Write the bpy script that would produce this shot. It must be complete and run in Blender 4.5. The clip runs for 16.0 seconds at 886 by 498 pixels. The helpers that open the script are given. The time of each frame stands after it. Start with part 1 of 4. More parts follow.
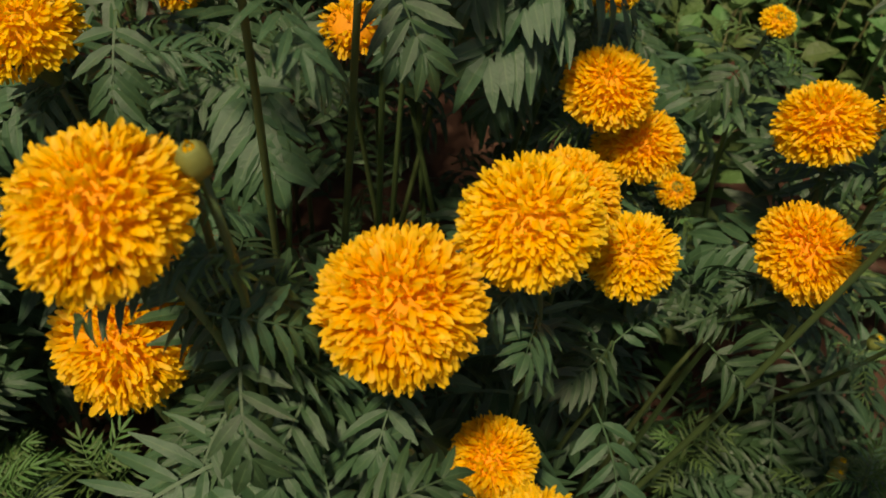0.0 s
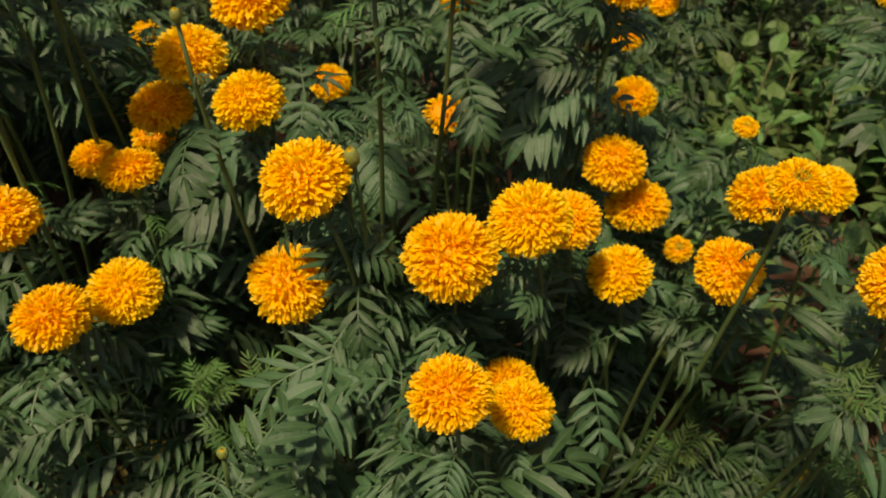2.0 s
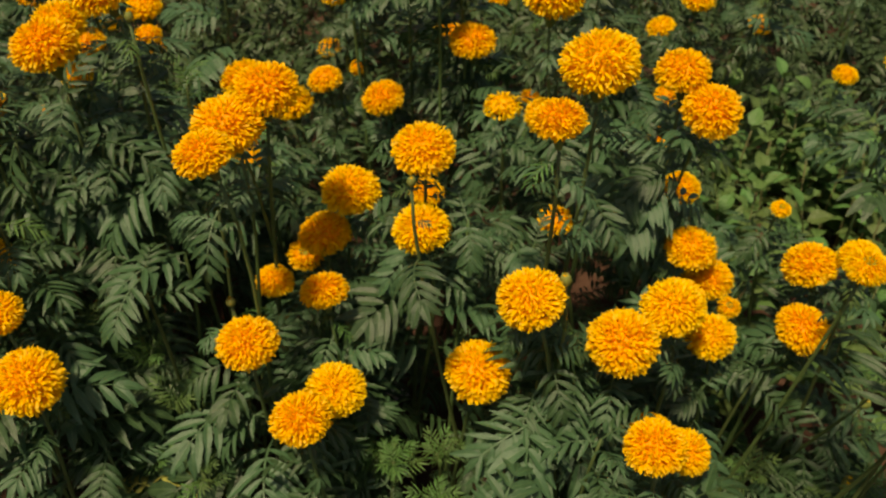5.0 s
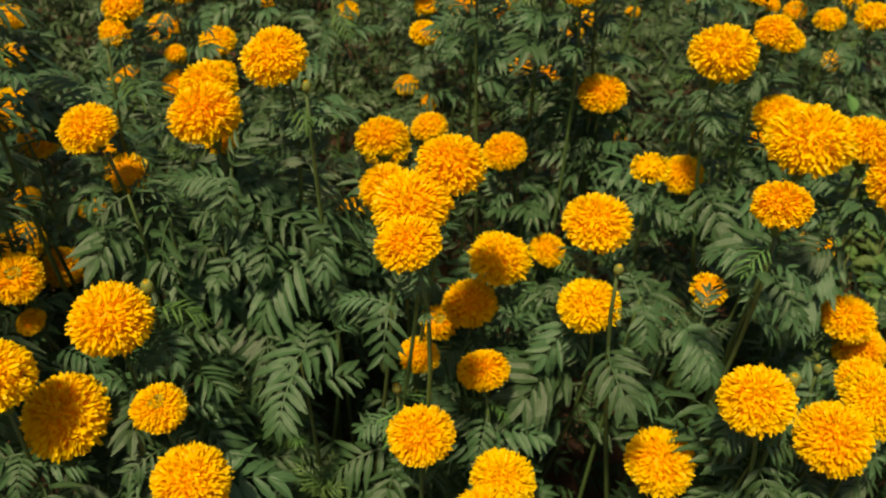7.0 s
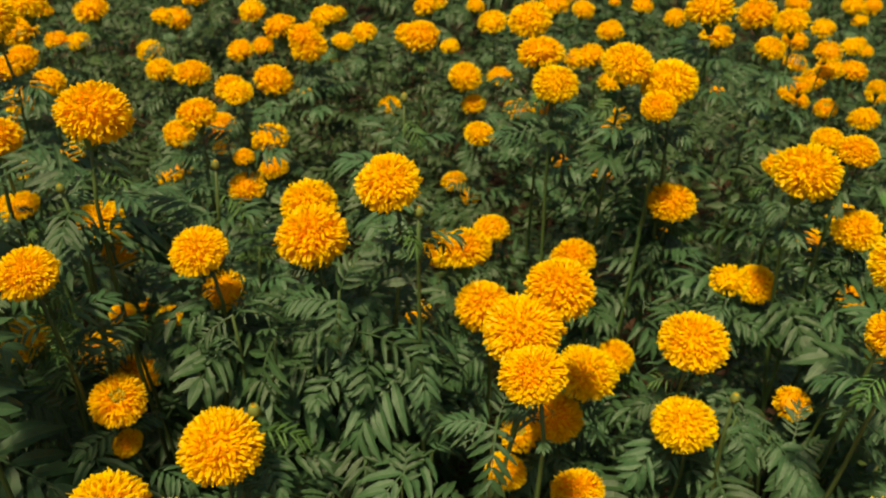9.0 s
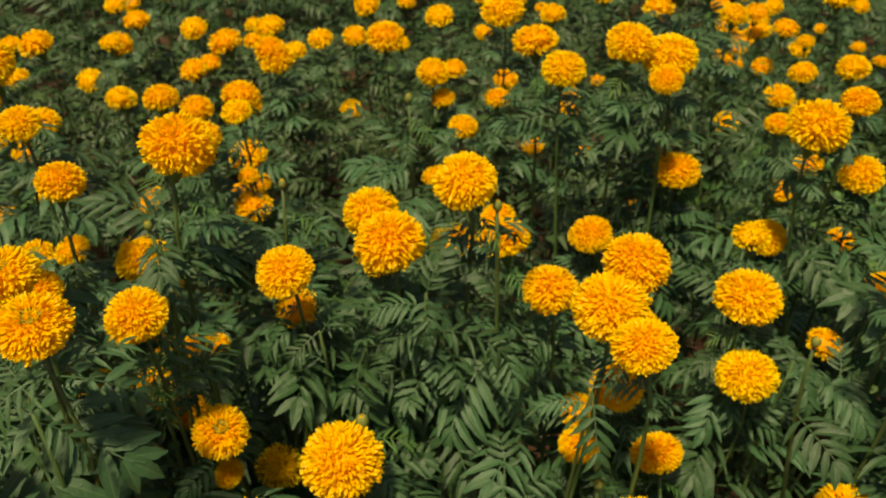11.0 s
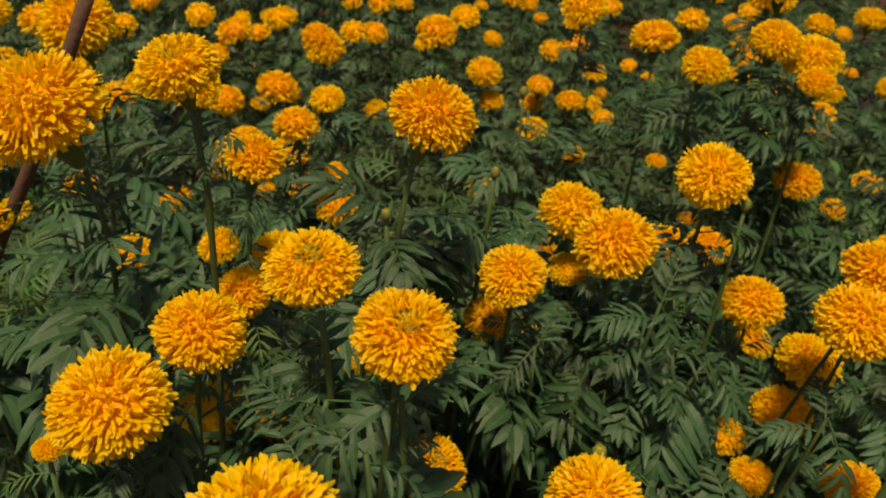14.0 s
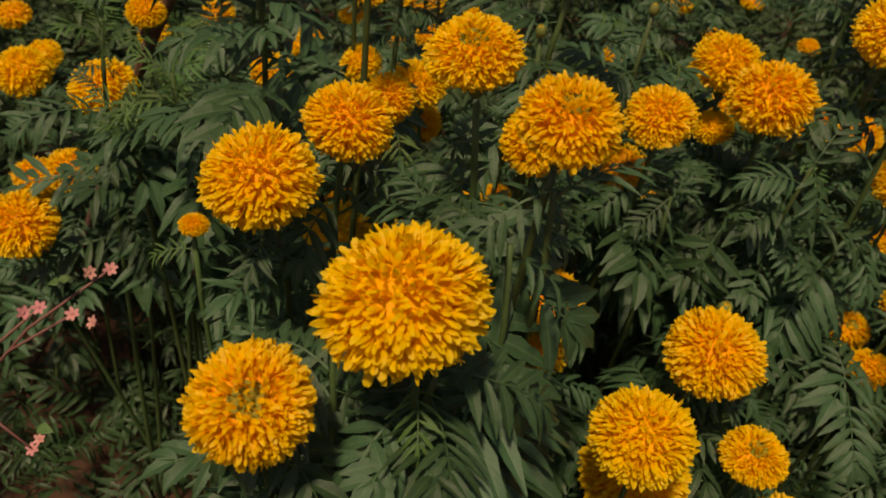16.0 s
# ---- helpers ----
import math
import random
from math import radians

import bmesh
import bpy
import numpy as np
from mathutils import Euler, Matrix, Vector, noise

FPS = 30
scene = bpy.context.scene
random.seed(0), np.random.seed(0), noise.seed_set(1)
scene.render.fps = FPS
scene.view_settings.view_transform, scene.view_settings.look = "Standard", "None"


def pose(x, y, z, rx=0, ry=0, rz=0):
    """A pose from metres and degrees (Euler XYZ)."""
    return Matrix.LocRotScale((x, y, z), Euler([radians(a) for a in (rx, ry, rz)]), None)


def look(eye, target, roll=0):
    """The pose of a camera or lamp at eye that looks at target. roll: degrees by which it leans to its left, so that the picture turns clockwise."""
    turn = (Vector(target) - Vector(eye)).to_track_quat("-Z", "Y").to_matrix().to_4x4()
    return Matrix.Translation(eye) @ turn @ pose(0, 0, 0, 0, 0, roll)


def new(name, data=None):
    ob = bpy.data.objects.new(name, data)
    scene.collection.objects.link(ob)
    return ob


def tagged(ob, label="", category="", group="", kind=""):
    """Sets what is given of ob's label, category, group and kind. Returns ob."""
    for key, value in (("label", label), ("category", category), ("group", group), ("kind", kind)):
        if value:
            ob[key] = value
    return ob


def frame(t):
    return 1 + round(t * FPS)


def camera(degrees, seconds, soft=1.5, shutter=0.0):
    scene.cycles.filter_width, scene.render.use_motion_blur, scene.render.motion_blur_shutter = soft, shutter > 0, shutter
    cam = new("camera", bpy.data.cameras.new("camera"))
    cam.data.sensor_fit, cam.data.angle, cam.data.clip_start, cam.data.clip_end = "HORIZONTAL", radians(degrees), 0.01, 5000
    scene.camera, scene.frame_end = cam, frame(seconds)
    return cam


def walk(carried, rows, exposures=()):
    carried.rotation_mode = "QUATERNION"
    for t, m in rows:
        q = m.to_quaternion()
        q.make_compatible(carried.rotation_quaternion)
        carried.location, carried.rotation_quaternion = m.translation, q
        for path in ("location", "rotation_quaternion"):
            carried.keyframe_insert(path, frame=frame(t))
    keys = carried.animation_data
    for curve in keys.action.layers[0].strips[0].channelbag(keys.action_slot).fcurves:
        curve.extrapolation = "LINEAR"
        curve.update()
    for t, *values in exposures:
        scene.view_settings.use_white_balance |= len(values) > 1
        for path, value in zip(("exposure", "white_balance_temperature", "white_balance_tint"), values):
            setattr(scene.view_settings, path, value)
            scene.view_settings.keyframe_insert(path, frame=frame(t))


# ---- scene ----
cam = camera(55.2, 16.0, 1.8)
cam.data.dof.use_dof, cam.data.dof.focus_distance, cam.data.dof.aperture_fstop = True, 0.58, 14.5
METRES, EYE, TILT, LEAN, TURN = 2.1, 1.02, -45.0, -4.5, 0.0
ROWS = [
    (0.0, 0.0, 0.0, 0.0, -0.0, 0.0, 0.0),
    (0.5, 0.0009, -0.0323, -0.0081, 1.33, 1.29, -1.47),
    (1.0, 0.0121, -0.0764, -0.0226, 3.59, 3.04, -3.28),
    (1.5, 0.0232, -0.1152, -0.0403, 5.4, 5.35, -4.04),
    (2.0, 0.0312, -0.1525, -0.0565, 6.58, 7.39, -4.81),
    (2.5, 0.0359, -0.1839, -0.0689, 7.45, 9.21, -5.15),
    (3.0, 0.0343, -0.224, -0.0854, 7.92, 10.72, -5.71),
    (3.5, 0.0213, -0.2507, -0.0903, 7.1, 11.09, -4.29),
    (4.0, -0.0161, -0.2712, -0.0731, 4.93, 10.63, -0.4),
    (6.5, -0.1828, -0.2637, -0.0088, 0.55, 10.37, 0.9),
    (7.0, -0.2083, -0.2587, 0.0034, 0.8, 10.9, 0.89),
    (7.5, -0.2278, -0.2548, 0.0106, 1.07, 11.94, 0.46),
    (8.0, -0.2445, -0.2659, 0.0185, 0.73, 13.56, 0.33),
    (8.5, -0.2596, -0.2684, 0.0241, 0.41, 14.9, 0.5),
    (9.0, -0.2698, -0.2664, 0.0319, 0.17, 15.59, 0.7),
    (11.5, -0.4086, -0.2761, 0.04, -6.27, 14.1, 12.08),
    (12.0, -0.4612, -0.2549, 0.0489, -9.52, 12.69, 13.28),
    (12.5, -0.4959, -0.2457, 0.0467, -10.97, 12.61, 12.23),
    (13.0, -0.5207, -0.2405, 0.0424, -11.35, 13.51, 10.69),
    (13.5, -0.5202, -0.2126, 0.0558, -11.55, 14.27, 9.75),
    (14.0, -0.5116, -0.1876, 0.0732, -10.97, 14.94, 9.91),
    (14.5, -0.5095, -0.1652, 0.0835, -9.39, 14.34, 9.2),
    (15.0, -0.5141, -0.1646, 0.0797, -8.19, 12.46, 6.9),
    (15.5, -0.524, -0.1788, 0.0556, -7.17, 10.29, 4.49),
    (16.0, -0.5276, -0.174, 0.0488, -5.62, 8.25, 2.24),
]
EXPOSURES = [(0.0, -0.38, 7900, 24), (1.0, -0.18, 8100, 21), (2.5, -0.06, 8500, 20), (4.0, -0.18, 8700, 20), (6.5, 0.02, 9000, 11), (8.0, 0.06, 9200, 7), (11.5, 0.0, 9000, 5), (12.5, -0.08, 8600, 6), (13.0, -0.36, 8500, 9), (13.5, -0.44, 8500, 14), (15.0, -0.54, 8500, 17), (15.5, -0.70, 8600, 24), (16.0, -0.75, 8600, 25)]
walk(cam, [(t, pose(0, 0, EYE, TILT, LEAN, TURN) @ pose(METRES * x, METRES * y, METRES * z, 90 + pitch, roll, yaw)) for t, x, y, z, yaw, pitch, roll in ROWS], EXPOSURES)

# ---- sky, sun and exposure ----
world = bpy.data.worlds.new("sky")
scene.world = world
world.use_nodes = True
wn = world.node_tree.nodes
sky = wn.new("ShaderNodeTexSky")
sky.sky_type = "NISHITA"
sky.sun_disc = False
sky.sun_elevation, sky.sun_rotation = radians(64), radians(-149)
sky.air_density, sky.dust_density = 1.0, 2.0
world.node_tree.links.new(sky.outputs["Color"], wn["Background"].inputs["Color"])
wn["Background"].inputs["Strength"].default_value = 0.062
sun_data = bpy.data.lights.new("sun", "SUN")
sun_data.energy, sun_data.angle, sun_data.color = 4.1, radians(5.0), (1.0, 0.90, 0.74)
sun = new("sun", sun_data)
SUN_FROM = Vector((-0.23, -0.375, 0.90)).normalized()
sun.matrix_world = look(SUN_FROM * 20, (0, 0, 0))

# ---- materials ----


def mat(name, base, rough=0.6, vary=0.25, hue=0.02, per="island", grain=60.0, bump=0.15, translucent=0.0, spec=0.4, blotch=None, veins=False, tip=None):
    """A procedural surface: base colour varied piece by piece and by two sizes of noise, with fine relief."""
    m = bpy.data.materials.new(name)
    m.use_nodes = True
    nt = m.node_tree
    n, link = nt.nodes, nt.links.new
    bsdf = n["Principled BSDF"]
    out = n["Material Output"]
    coord = n.new("ShaderNodeTexCoord")
    big, small = n.new("ShaderNodeTexNoise"), n.new("ShaderNodeTexNoise")
    big.inputs["Scale"].default_value, small.inputs["Scale"].default_value = grain * 0.22, grain * 4
    small.inputs["Detail"].default_value = 4
    for t in (big, small):
        link(coord.outputs["Object"], t.inputs["Vector"])
    rnd = n.new("ShaderNodeNewGeometry") if per == "island" else n.new("ShaderNodeObjectInfo")
    rnd_out = rnd.outputs["Random Per Island"] if per == "island" else rnd.outputs["Random"]
    info = n.new("ShaderNodeObjectInfo")
    add = n.new("ShaderNodeMath")
    add.operation = "ADD"
    link(rnd_out, add.inputs[0])
    link(big.outputs["Fac"], add.inputs[1])
    val = n.new("ShaderNodeMapRange")
    val.inputs["From Min"].default_value, val.inputs["From Max"].default_value = 0.2, 1.6
    val.inputs["To Min"].default_value, val.inputs["To Max"].default_value = 1 - vary, 1 + vary
    link(add.outputs[0], val.inputs["Value"])
    hs = n.new("ShaderNodeHueSaturation")
    hs.inputs["Color"].default_value = (*base, 1)
    hr = n.new("ShaderNodeMapRange")
    hr.inputs["To Min"].default_value, hr.inputs["To Max"].default_value = 0.5 - hue, 0.5 + hue
    link(info.outputs["Random"], hr.inputs["Value"])
    link(hr.outputs["Result"], hs.inputs["Hue"])
    link(val.outputs["Result"], hs.inputs["Value"])
    col = hs.outputs["Color"]
    if blotch:
        mix = n.new("ShaderNodeMix")
        mix.data_type = "RGBA"
        ramp = n.new("ShaderNodeMapRange")
        ramp.inputs["From Min"].default_value, ramp.inputs["From Max"].default_value = blotch[1], blotch[1] + 0.1
        spots = n.new("ShaderNodeTexNoise")
        spots.inputs["Scale"].default_value = grain * blotch[2]
        link(coord.outputs["Object"], spots.inputs["Vector"])
        link(spots.outputs["Fac"], ramp.inputs["Value"])
        link(ramp.outputs["Result"], mix.inputs["Factor"])
        link(col, mix.inputs["A"])
        mix.inputs["B"].default_value = (*blotch[0], 1)
        col = mix.outputs["Result"]
    if tip:
        # the colour pales from the claw of a petal to its tip
        run = n.new("ShaderNodeSeparateXYZ")
        link(coord.outputs["UV"], run.inputs[0])
        span = n.new("ShaderNodeMapRange")
        span.inputs["From Min"].default_value, span.inputs["From Max"].default_value = 0.35, 1.0
        link(run.outputs["Y"], span.inputs["Value"])
        pales = n.new("ShaderNodeMix")
        pales.data_type = "RGBA"
        link(span.outputs["Result"], pales.inputs["Factor"])
        link(col, pales.inputs["A"])
        ends = n.new("ShaderNodeHueSaturation")
        ends.inputs["Color"].default_value = (*tip, 1)
        link(hr.outputs["Result"], ends.inputs["Hue"])
        link(val.outputs["Result"], ends.inputs["Value"])
        link(ends.outputs["Color"], pales.inputs["B"])
        col = pales.outputs["Result"]
    rib = None
    if veins:
        # a pale midrib and slanting side veins, from the distance across and along each leaflet
        sep = n.new("ShaderNodeSeparateXYZ")
        link(coord.outputs["UV"], sep.inputs[0])
        slant = n.new("ShaderNodeMath")
        slant.operation = "MULTIPLY_ADD"
        link(sep.outputs["X"], slant.inputs[0])
        slant.inputs[1].default_value = -0.16
        link(sep.outputs["Y"], slant.inputs[2])
        freq = n.new("ShaderNodeMath")
        freq.operation = "MULTIPLY"
        link(slant.outputs[0], freq.inputs[0])
        freq.inputs[1].default_value = 62.0
        wave = n.new("ShaderNodeMath")
        wave.operation = "SINE"
        link(freq.outputs[0], wave.inputs[0])
        mid = n.new("ShaderNodeMapRange")
        mid.inputs["From Min"].default_value, mid.inputs["From Max"].default_value = 0.06, 0.17
        mid.inputs["To Min"].default_value, mid.inputs["To Max"].default_value = 0.24, 0.0
        link(sep.outputs["X"], mid.inputs["Value"])
        side = n.new("ShaderNodeMapRange")
        side.inputs["From Min"].default_value, side.inputs["From Max"].default_value = 0.6, 1.0
        side.inputs["To Min"].default_value, side.inputs["To Max"].default_value = 0.0, 0.022
        link(wave.outputs[0], side.inputs["Value"])
        both = n.new("ShaderNodeMath")
        both.operation = "MAXIMUM"
        link(mid.outputs["Result"], both.inputs[0])
        link(side.outputs["Result"], both.inputs[1])
        pale = n.new("ShaderNodeMix")
        pale.data_type = "RGBA"
        link(both.outputs[0], pale.inputs["Factor"])
        link(col, pale.inputs["A"])
        pale.inputs["B"].default_value = (0.15, 0.27, 0.11, 1)
        col = pale.outputs["Result"]
        rib = wave.outputs[0]
    link(col, bsdf.inputs["Base Color"])
    bsdf.inputs["Roughness"].default_value = rough
    bsdf.inputs["Specular IOR Level"].default_value = spec
    if bump:
        bp = n.new("ShaderNodeBump")
        bp.inputs["Strength"].default_value, bp.inputs["Distance"].default_value = bump, 0.002
        if rib is None:
            link(small.outputs["Fac"], bp.inputs["Height"])
        else:
            relief = n.new("ShaderNodeMath")
            relief.operation = "MULTIPLY_ADD"
            link(rib, relief.inputs[0])
            relief.inputs[1].default_value = -0.13
            link(small.outputs["Fac"], relief.inputs[2])
            link(relief.outputs[0], bp.inputs["Height"])
        link(bp.outputs["Normal"], bsdf.inputs["Normal"])
    if translucent:
        tr = n.new("ShaderNodeBsdfTranslucent")
        ms = n.new("ShaderNodeMixShader")
        ms.inputs["Fac"].default_value = translucent
        link(col, tr.inputs["Color"])
        link(bsdf.outputs["BSDF"], ms.inputs[1])
        link(tr.outputs["BSDF"], ms.inputs[2])
        link(ms.outputs["Shader"], out.inputs["Surface"])
    return m


PETAL = mat("petal", (0.96, 0.59, 0.007), 0.5, 0.13, 0.006, "island", 90, 0.1, 0.40, 0.3, tip=(0.98, 0.715, 0.03))
CORE = mat("petal_core", (0.90, 0.40, 0.004), 0.7, 0.2, 0.01, "island", 90, 0.2)
EYE_DISC = mat("floret_eye", (0.34, 0.33, 0.03), 0.7, 0.25, 0.01, "island", 90, 0.2, 0.2)
LEAF = mat("leaf", (0.040, 0.105, 0.042), 0.42, 0.45, 0.015, "object", 60, 0.25, 0.14, 0.5, ((0.12, 0.17, 0.06), 0.68, 1.3), True)
# darker copy of LEAF for the undergrowth, with the shade put into its colour
LEAF_SHADED = mat("leaf_shaded", (0.034, 0.084, 0.029), 0.5, 0.35, 0.02, "island", 60, 0.25, 0.16, 0.45)
LEAF_YOUNG = mat("young_leaf", (0.078, 0.178, 0.043), 0.5, 0.3, 0.02, "object", 60, 0.2, 0.2, 0.4, None, True)
LEAF_OLD = mat("old_leaf", (0.33, 0.34, 0.075), 0.6, 0.3, 0.04, "object", 60, 0.2, 0.2, 0.3, ((0.20, 0.10, 0.03), 0.6, 0.8))
STEM = mat("stem", (0.075, 0.13, 0.04), 0.5, 0.3, 0.02, "object", 60, 0.25, 0.0, 0.4, ((0.12, 0.11, 0.05), 0.74, 0.7))
CALYX = mat("calyx", (0.10, 0.15, 0.04), 0.55, 0.25, 0.02, "object", 120, 0.3, 0.0)
BUD = mat("bud", (0.22, 0.26, 0.06), 0.55, 0.2, 0.02, "object", 120, 0.3, 0.1)
SOIL = mat("soil", (0.070, 0.038, 0.024), 0.95, 0.5, 0.0, "object", 9, 0.9, 0.0, 0.15, ((0.12, 0.078, 0.055), 0.60, 1.2))
WEED = mat("weed_leaf", (0.105, 0.215, 0.062), 0.5, 0.35, 0.03, "object", 60, 0.2, 0.25, 0.4)
WEED_STEM = mat("weed_stem", (0.16, 0.17, 0.07), 0.6, 0.2, 0.02, "object", 60, 0.2)
WOOD = mat("stake_bark", (0.12, 0.065, 0.047), 0.85, 0.35, 0.01, "object", 40, 0.8, 0.0, 0.2, ((0.26, 0.18, 0.14), 0.6, 0.6))
PINK = mat("pink_petal", (0.72, 0.33, 0.30), 0.6, 0.2, 0.02, "island", 90, 0.1, 0.25)
PINK_STEM = mat("pink_stem", (0.24, 0.11, 0.09), 0.6, 0.2, 0.01, "object", 60, 0.1)
PLASTIC = mat("black_plastic", (0.012, 0.011, 0.011), 0.45, 0.2, 0.0, "object", 20, 0.2, 0.0, 0.5)
LITTER = mat("pale_litter", (0.55, 0.53, 0.52), 0.7, 0.2, 0.0, "object", 30, 0.3, 0.1)

# ---- small mesh helpers ----


def mesh_from(name, verts, faces, material, smooth=True):
    me = bpy.data.meshes.new(name)
    me.from_pydata(verts, [], faces)
    me.materials.append(material)
    if smooth:
        me.polygons.foreach_set("use_smooth", [True] * len(me.polygons))
    me.update()
    return me


def part(name, me, parent, m=None, label=""):
    """One mesh object under a thing or under a part."""
    ob = new(name, me)
    ob.parent = parent
    if m is not None:
        ob.matrix_basis = m
    if label:
        ob["label"] = label
    return ob


def tube(points, radii, sides=6):
    """Vertices and faces of a round rod along the points, closed at its ends."""
    verts, faces = [], []
    pts = [Vector(p) for p in points]
    for i, p in enumerate(pts):
        d = (pts[min(i + 1, len(pts) - 1)] - pts[max(i - 1, 0)]).normalized()
        a = d.orthogonal().normalized()
        if i:
            a = (old - d * old.dot(d)).normalized()
        old = a
        b = d.cross(a)
        for k in range(sides):
            t = 2 * math.pi * k / sides
            verts.append(p + (a * math.cos(t) + b * math.sin(t)) * radii[i])
    for i in range(len(pts) - 1):
        for k in range(sides):
            k2 = (k + 1) % sides
            faces.append((i * sides + k, i * sides + k2, (i + 1) * sides + k2, (i + 1) * sides + k))
    faces.append(tuple(range(sides))[::-1])
    faces.append(tuple(range((len(pts) - 1) * sides, len(pts) * sides)))
    return verts, faces


def aim(place, direction, up, scale=1.0):
    """A pose at place with local y along direction and local z near up."""
    y = Vector(direction).normalized()
    x = y.cross(Vector(up))
    if x.length < 1e-4:
        x = y.orthogonal()
    x.normalize()
    z = x.cross(y)
    return Matrix.Translation(place) @ Matrix((x, y, z)).transposed().to_4x4() @ Matrix.Diagonal((scale, scale, scale, 1))


# ---- the kinds of plant pieces ----


def flower_mesh(seed, count, eye=0.0, sparse=1.0, wide_by=1.0, rows=2):
    """A pompon of a double marigold, radius 1, its axis along z: a core wrapped in many spoon-shaped strap petals."""
    r = random.Random(seed)
    verts, faces, mats, along = [], [], [], []
    wobble = [r.uniform(0, 6.28) for _ in range(4)]

    def size(th, az):
        return 1 + 0.022 * math.sin(2 * az + wobble[0]) * math.sin(th) + 0.022 * math.sin(3 * az + wobble[1]) + 0.018 * math.sin(5 * th + wobble[2] + az)

    # core
    rings, segs = 7, 12
    for i in range(rings + 1):
        th = math.pi * i / rings
        for k in range(segs):
            az = 2 * math.pi * k / segs
            q = 0.74 * size(th, az)
            dip = 1 - eye * 0.5 * max(0, 1 - th / 0.6)
            verts.append((q * math.sin(th) * math.cos(az), q * math.sin(th) * math.sin(az), q * (0.82 if th < 1.7 else 0.70) * math.cos(th) * dip))
            along.append(0.0)
    for i in range(rings):
        for k in range(segs):
            k2 = (k + 1) % segs
            faces.append((i * segs + k, (i + 1) * segs + k, (i + 1) * segs + k2, i * segs + k2))
            mats.append(1 if i or not eye else 2)
    low = math.cos(radians(122))
    for i in range(count):
        if r.random() > sparse:
            continue
        c = 1 - (i + 0.5) / count * (1 - low)
        th = math.acos(c) + r.gauss(0, 0.05)
        az = i * 2.399963 + r.gauss(0, 0.10)
        n = Vector((math.sin(th) * math.cos(az), math.sin(th) * math.sin(az), math.cos(th)))
        t = Vector((math.cos(th) * math.cos(az), math.cos(th) * math.sin(az), -math.sin(th)))
        side = n.cross(t)
        q = size(th, az)
        centre = eye and th < 0.20
        hanging = max(0.0, min(1.0, (th - 1.25) / 0.5))
        base = Vector((n.x, n.y, n.z * 0.86)) * (q * r.gauss(0.715, 0.022) * (0.76 if centre else 1))
        lean = r.gauss(0.0, 0.32) + 0.05 * min(th, 1.3) + 0.30 * hanging
        length = (0.262 + r.gauss(0, 0.034) + 0.05 * hanging) * (0.5 if centre else 1.0)
        width = (0.028 + r.random() * 0.019) * wide_by * (0.6 if centre else 1.0) * (1 + 0.35 * hanging)
        roll = r.gauss(0, 0.85)
        curl = max(-0.8, r.gauss(0.22, 0.55))
        cup = r.uniform(0.15, 0.65)
        d0 = (n * math.cos(lean) + t * math.sin(lean) + side * r.gauss(0, 0.28)).normalized()
        wdir = (side - d0 * side.dot(d0)).normalized()
        nrm = wdir.cross(d0)
        wdir = (wdir * math.cos(roll) + nrm * math.sin(roll)).normalized()
        nrm = wdir.cross(d0)
        # the upper face of a petal looks to the head's axis, and its tip bends away from it
        if nrm.dot(t) > 0:
            nrm = -nrm
        first = len(verts)
        fold = 1.0 if r.random() < 0.8 else -0.6
        notch = r.uniform(0.02, 0.14)
        profile = ((0.50, 1.0, 1.0), (0.86, 0.92, 1.0), (1.0, 0.30, 0.6)) if rows == 2 else ((0.55, 1.0, 1.0), (1.0, 0.66, 0.8))
        verts.append(base)
        along.append(0.0)
        for u, w, cupped in profile:
            p = base + d0 * (length * u) - nrm * (math.sin(curl) * length * 0.55 * u * u)
            lift = nrm * (width * w * cup * cupped * fold)
            skew = r.gauss(0, 0.12) * width
            tip = u == 1.0
            verts += [p - wdir * (width * w) + lift + d0 * skew, p - d0 * (length * notch * 0.5 if tip else 0), p + wdir * (width * w) + lift - d0 * skew]
            along += [u, u, u]
        faces += [(first, first + 1, first + 2), (first, first + 2, first + 3)]
        mats += [0] * 2
        for k in range(len(profile) - 1):
            a = first + 1 + 3 * k
            faces += [(a, a + 3, a + 4, a + 1), (a + 1, a + 4, a + 5, a + 2)]
            mats += [0] * 2
    me = mesh_from("flower_head", verts, faces, PETAL)
    me.materials.append(CORE)
    me.materials.append(EYE_DISC)
    me.polygons.foreach_set("material_index", mats)
    layer = me.uv_layers.new(name="across_along")
    index = np.empty(len(me.loops), dtype=np.int32)
    me.loops.foreach_get("vertex_index", index)
    layer.data.foreach_set("uv", np.stack([np.zeros(len(along)), np.array(along)], 1).astype(np.float32)[index].ravel())
    return me


def calyx_mesh(seed):
    """The ribbed green cup under a head, radius 1 like the head, running into the stem."""
    r = random.Random(seed)
    prof = ((-0.40, 0.54), (-0.60, 0.43), (-0.85, 0.30), (-1.1, 0.20), (-1.42, 0.12))
    verts, faces, segs = [], [], 10
    for z, q in prof:
        for k in range(segs):
            az = 2 * math.pi * k / segs
            rib = 1 + (0.08 if k % 2 else -0.05) + r.gauss(0, 0.02)
            verts.append((q * rib * math.cos(az), q * rib * math.sin(az), z))
    for i in range(len(prof) - 1):
        for k in range(segs):
            k2 = (k + 1) % segs
            faces.append((i * segs + k, (i + 1) * segs + k, (i + 1) * segs + k2, i * segs + k2))
    return mesh_from("calyx", verts, faces, CALYX)


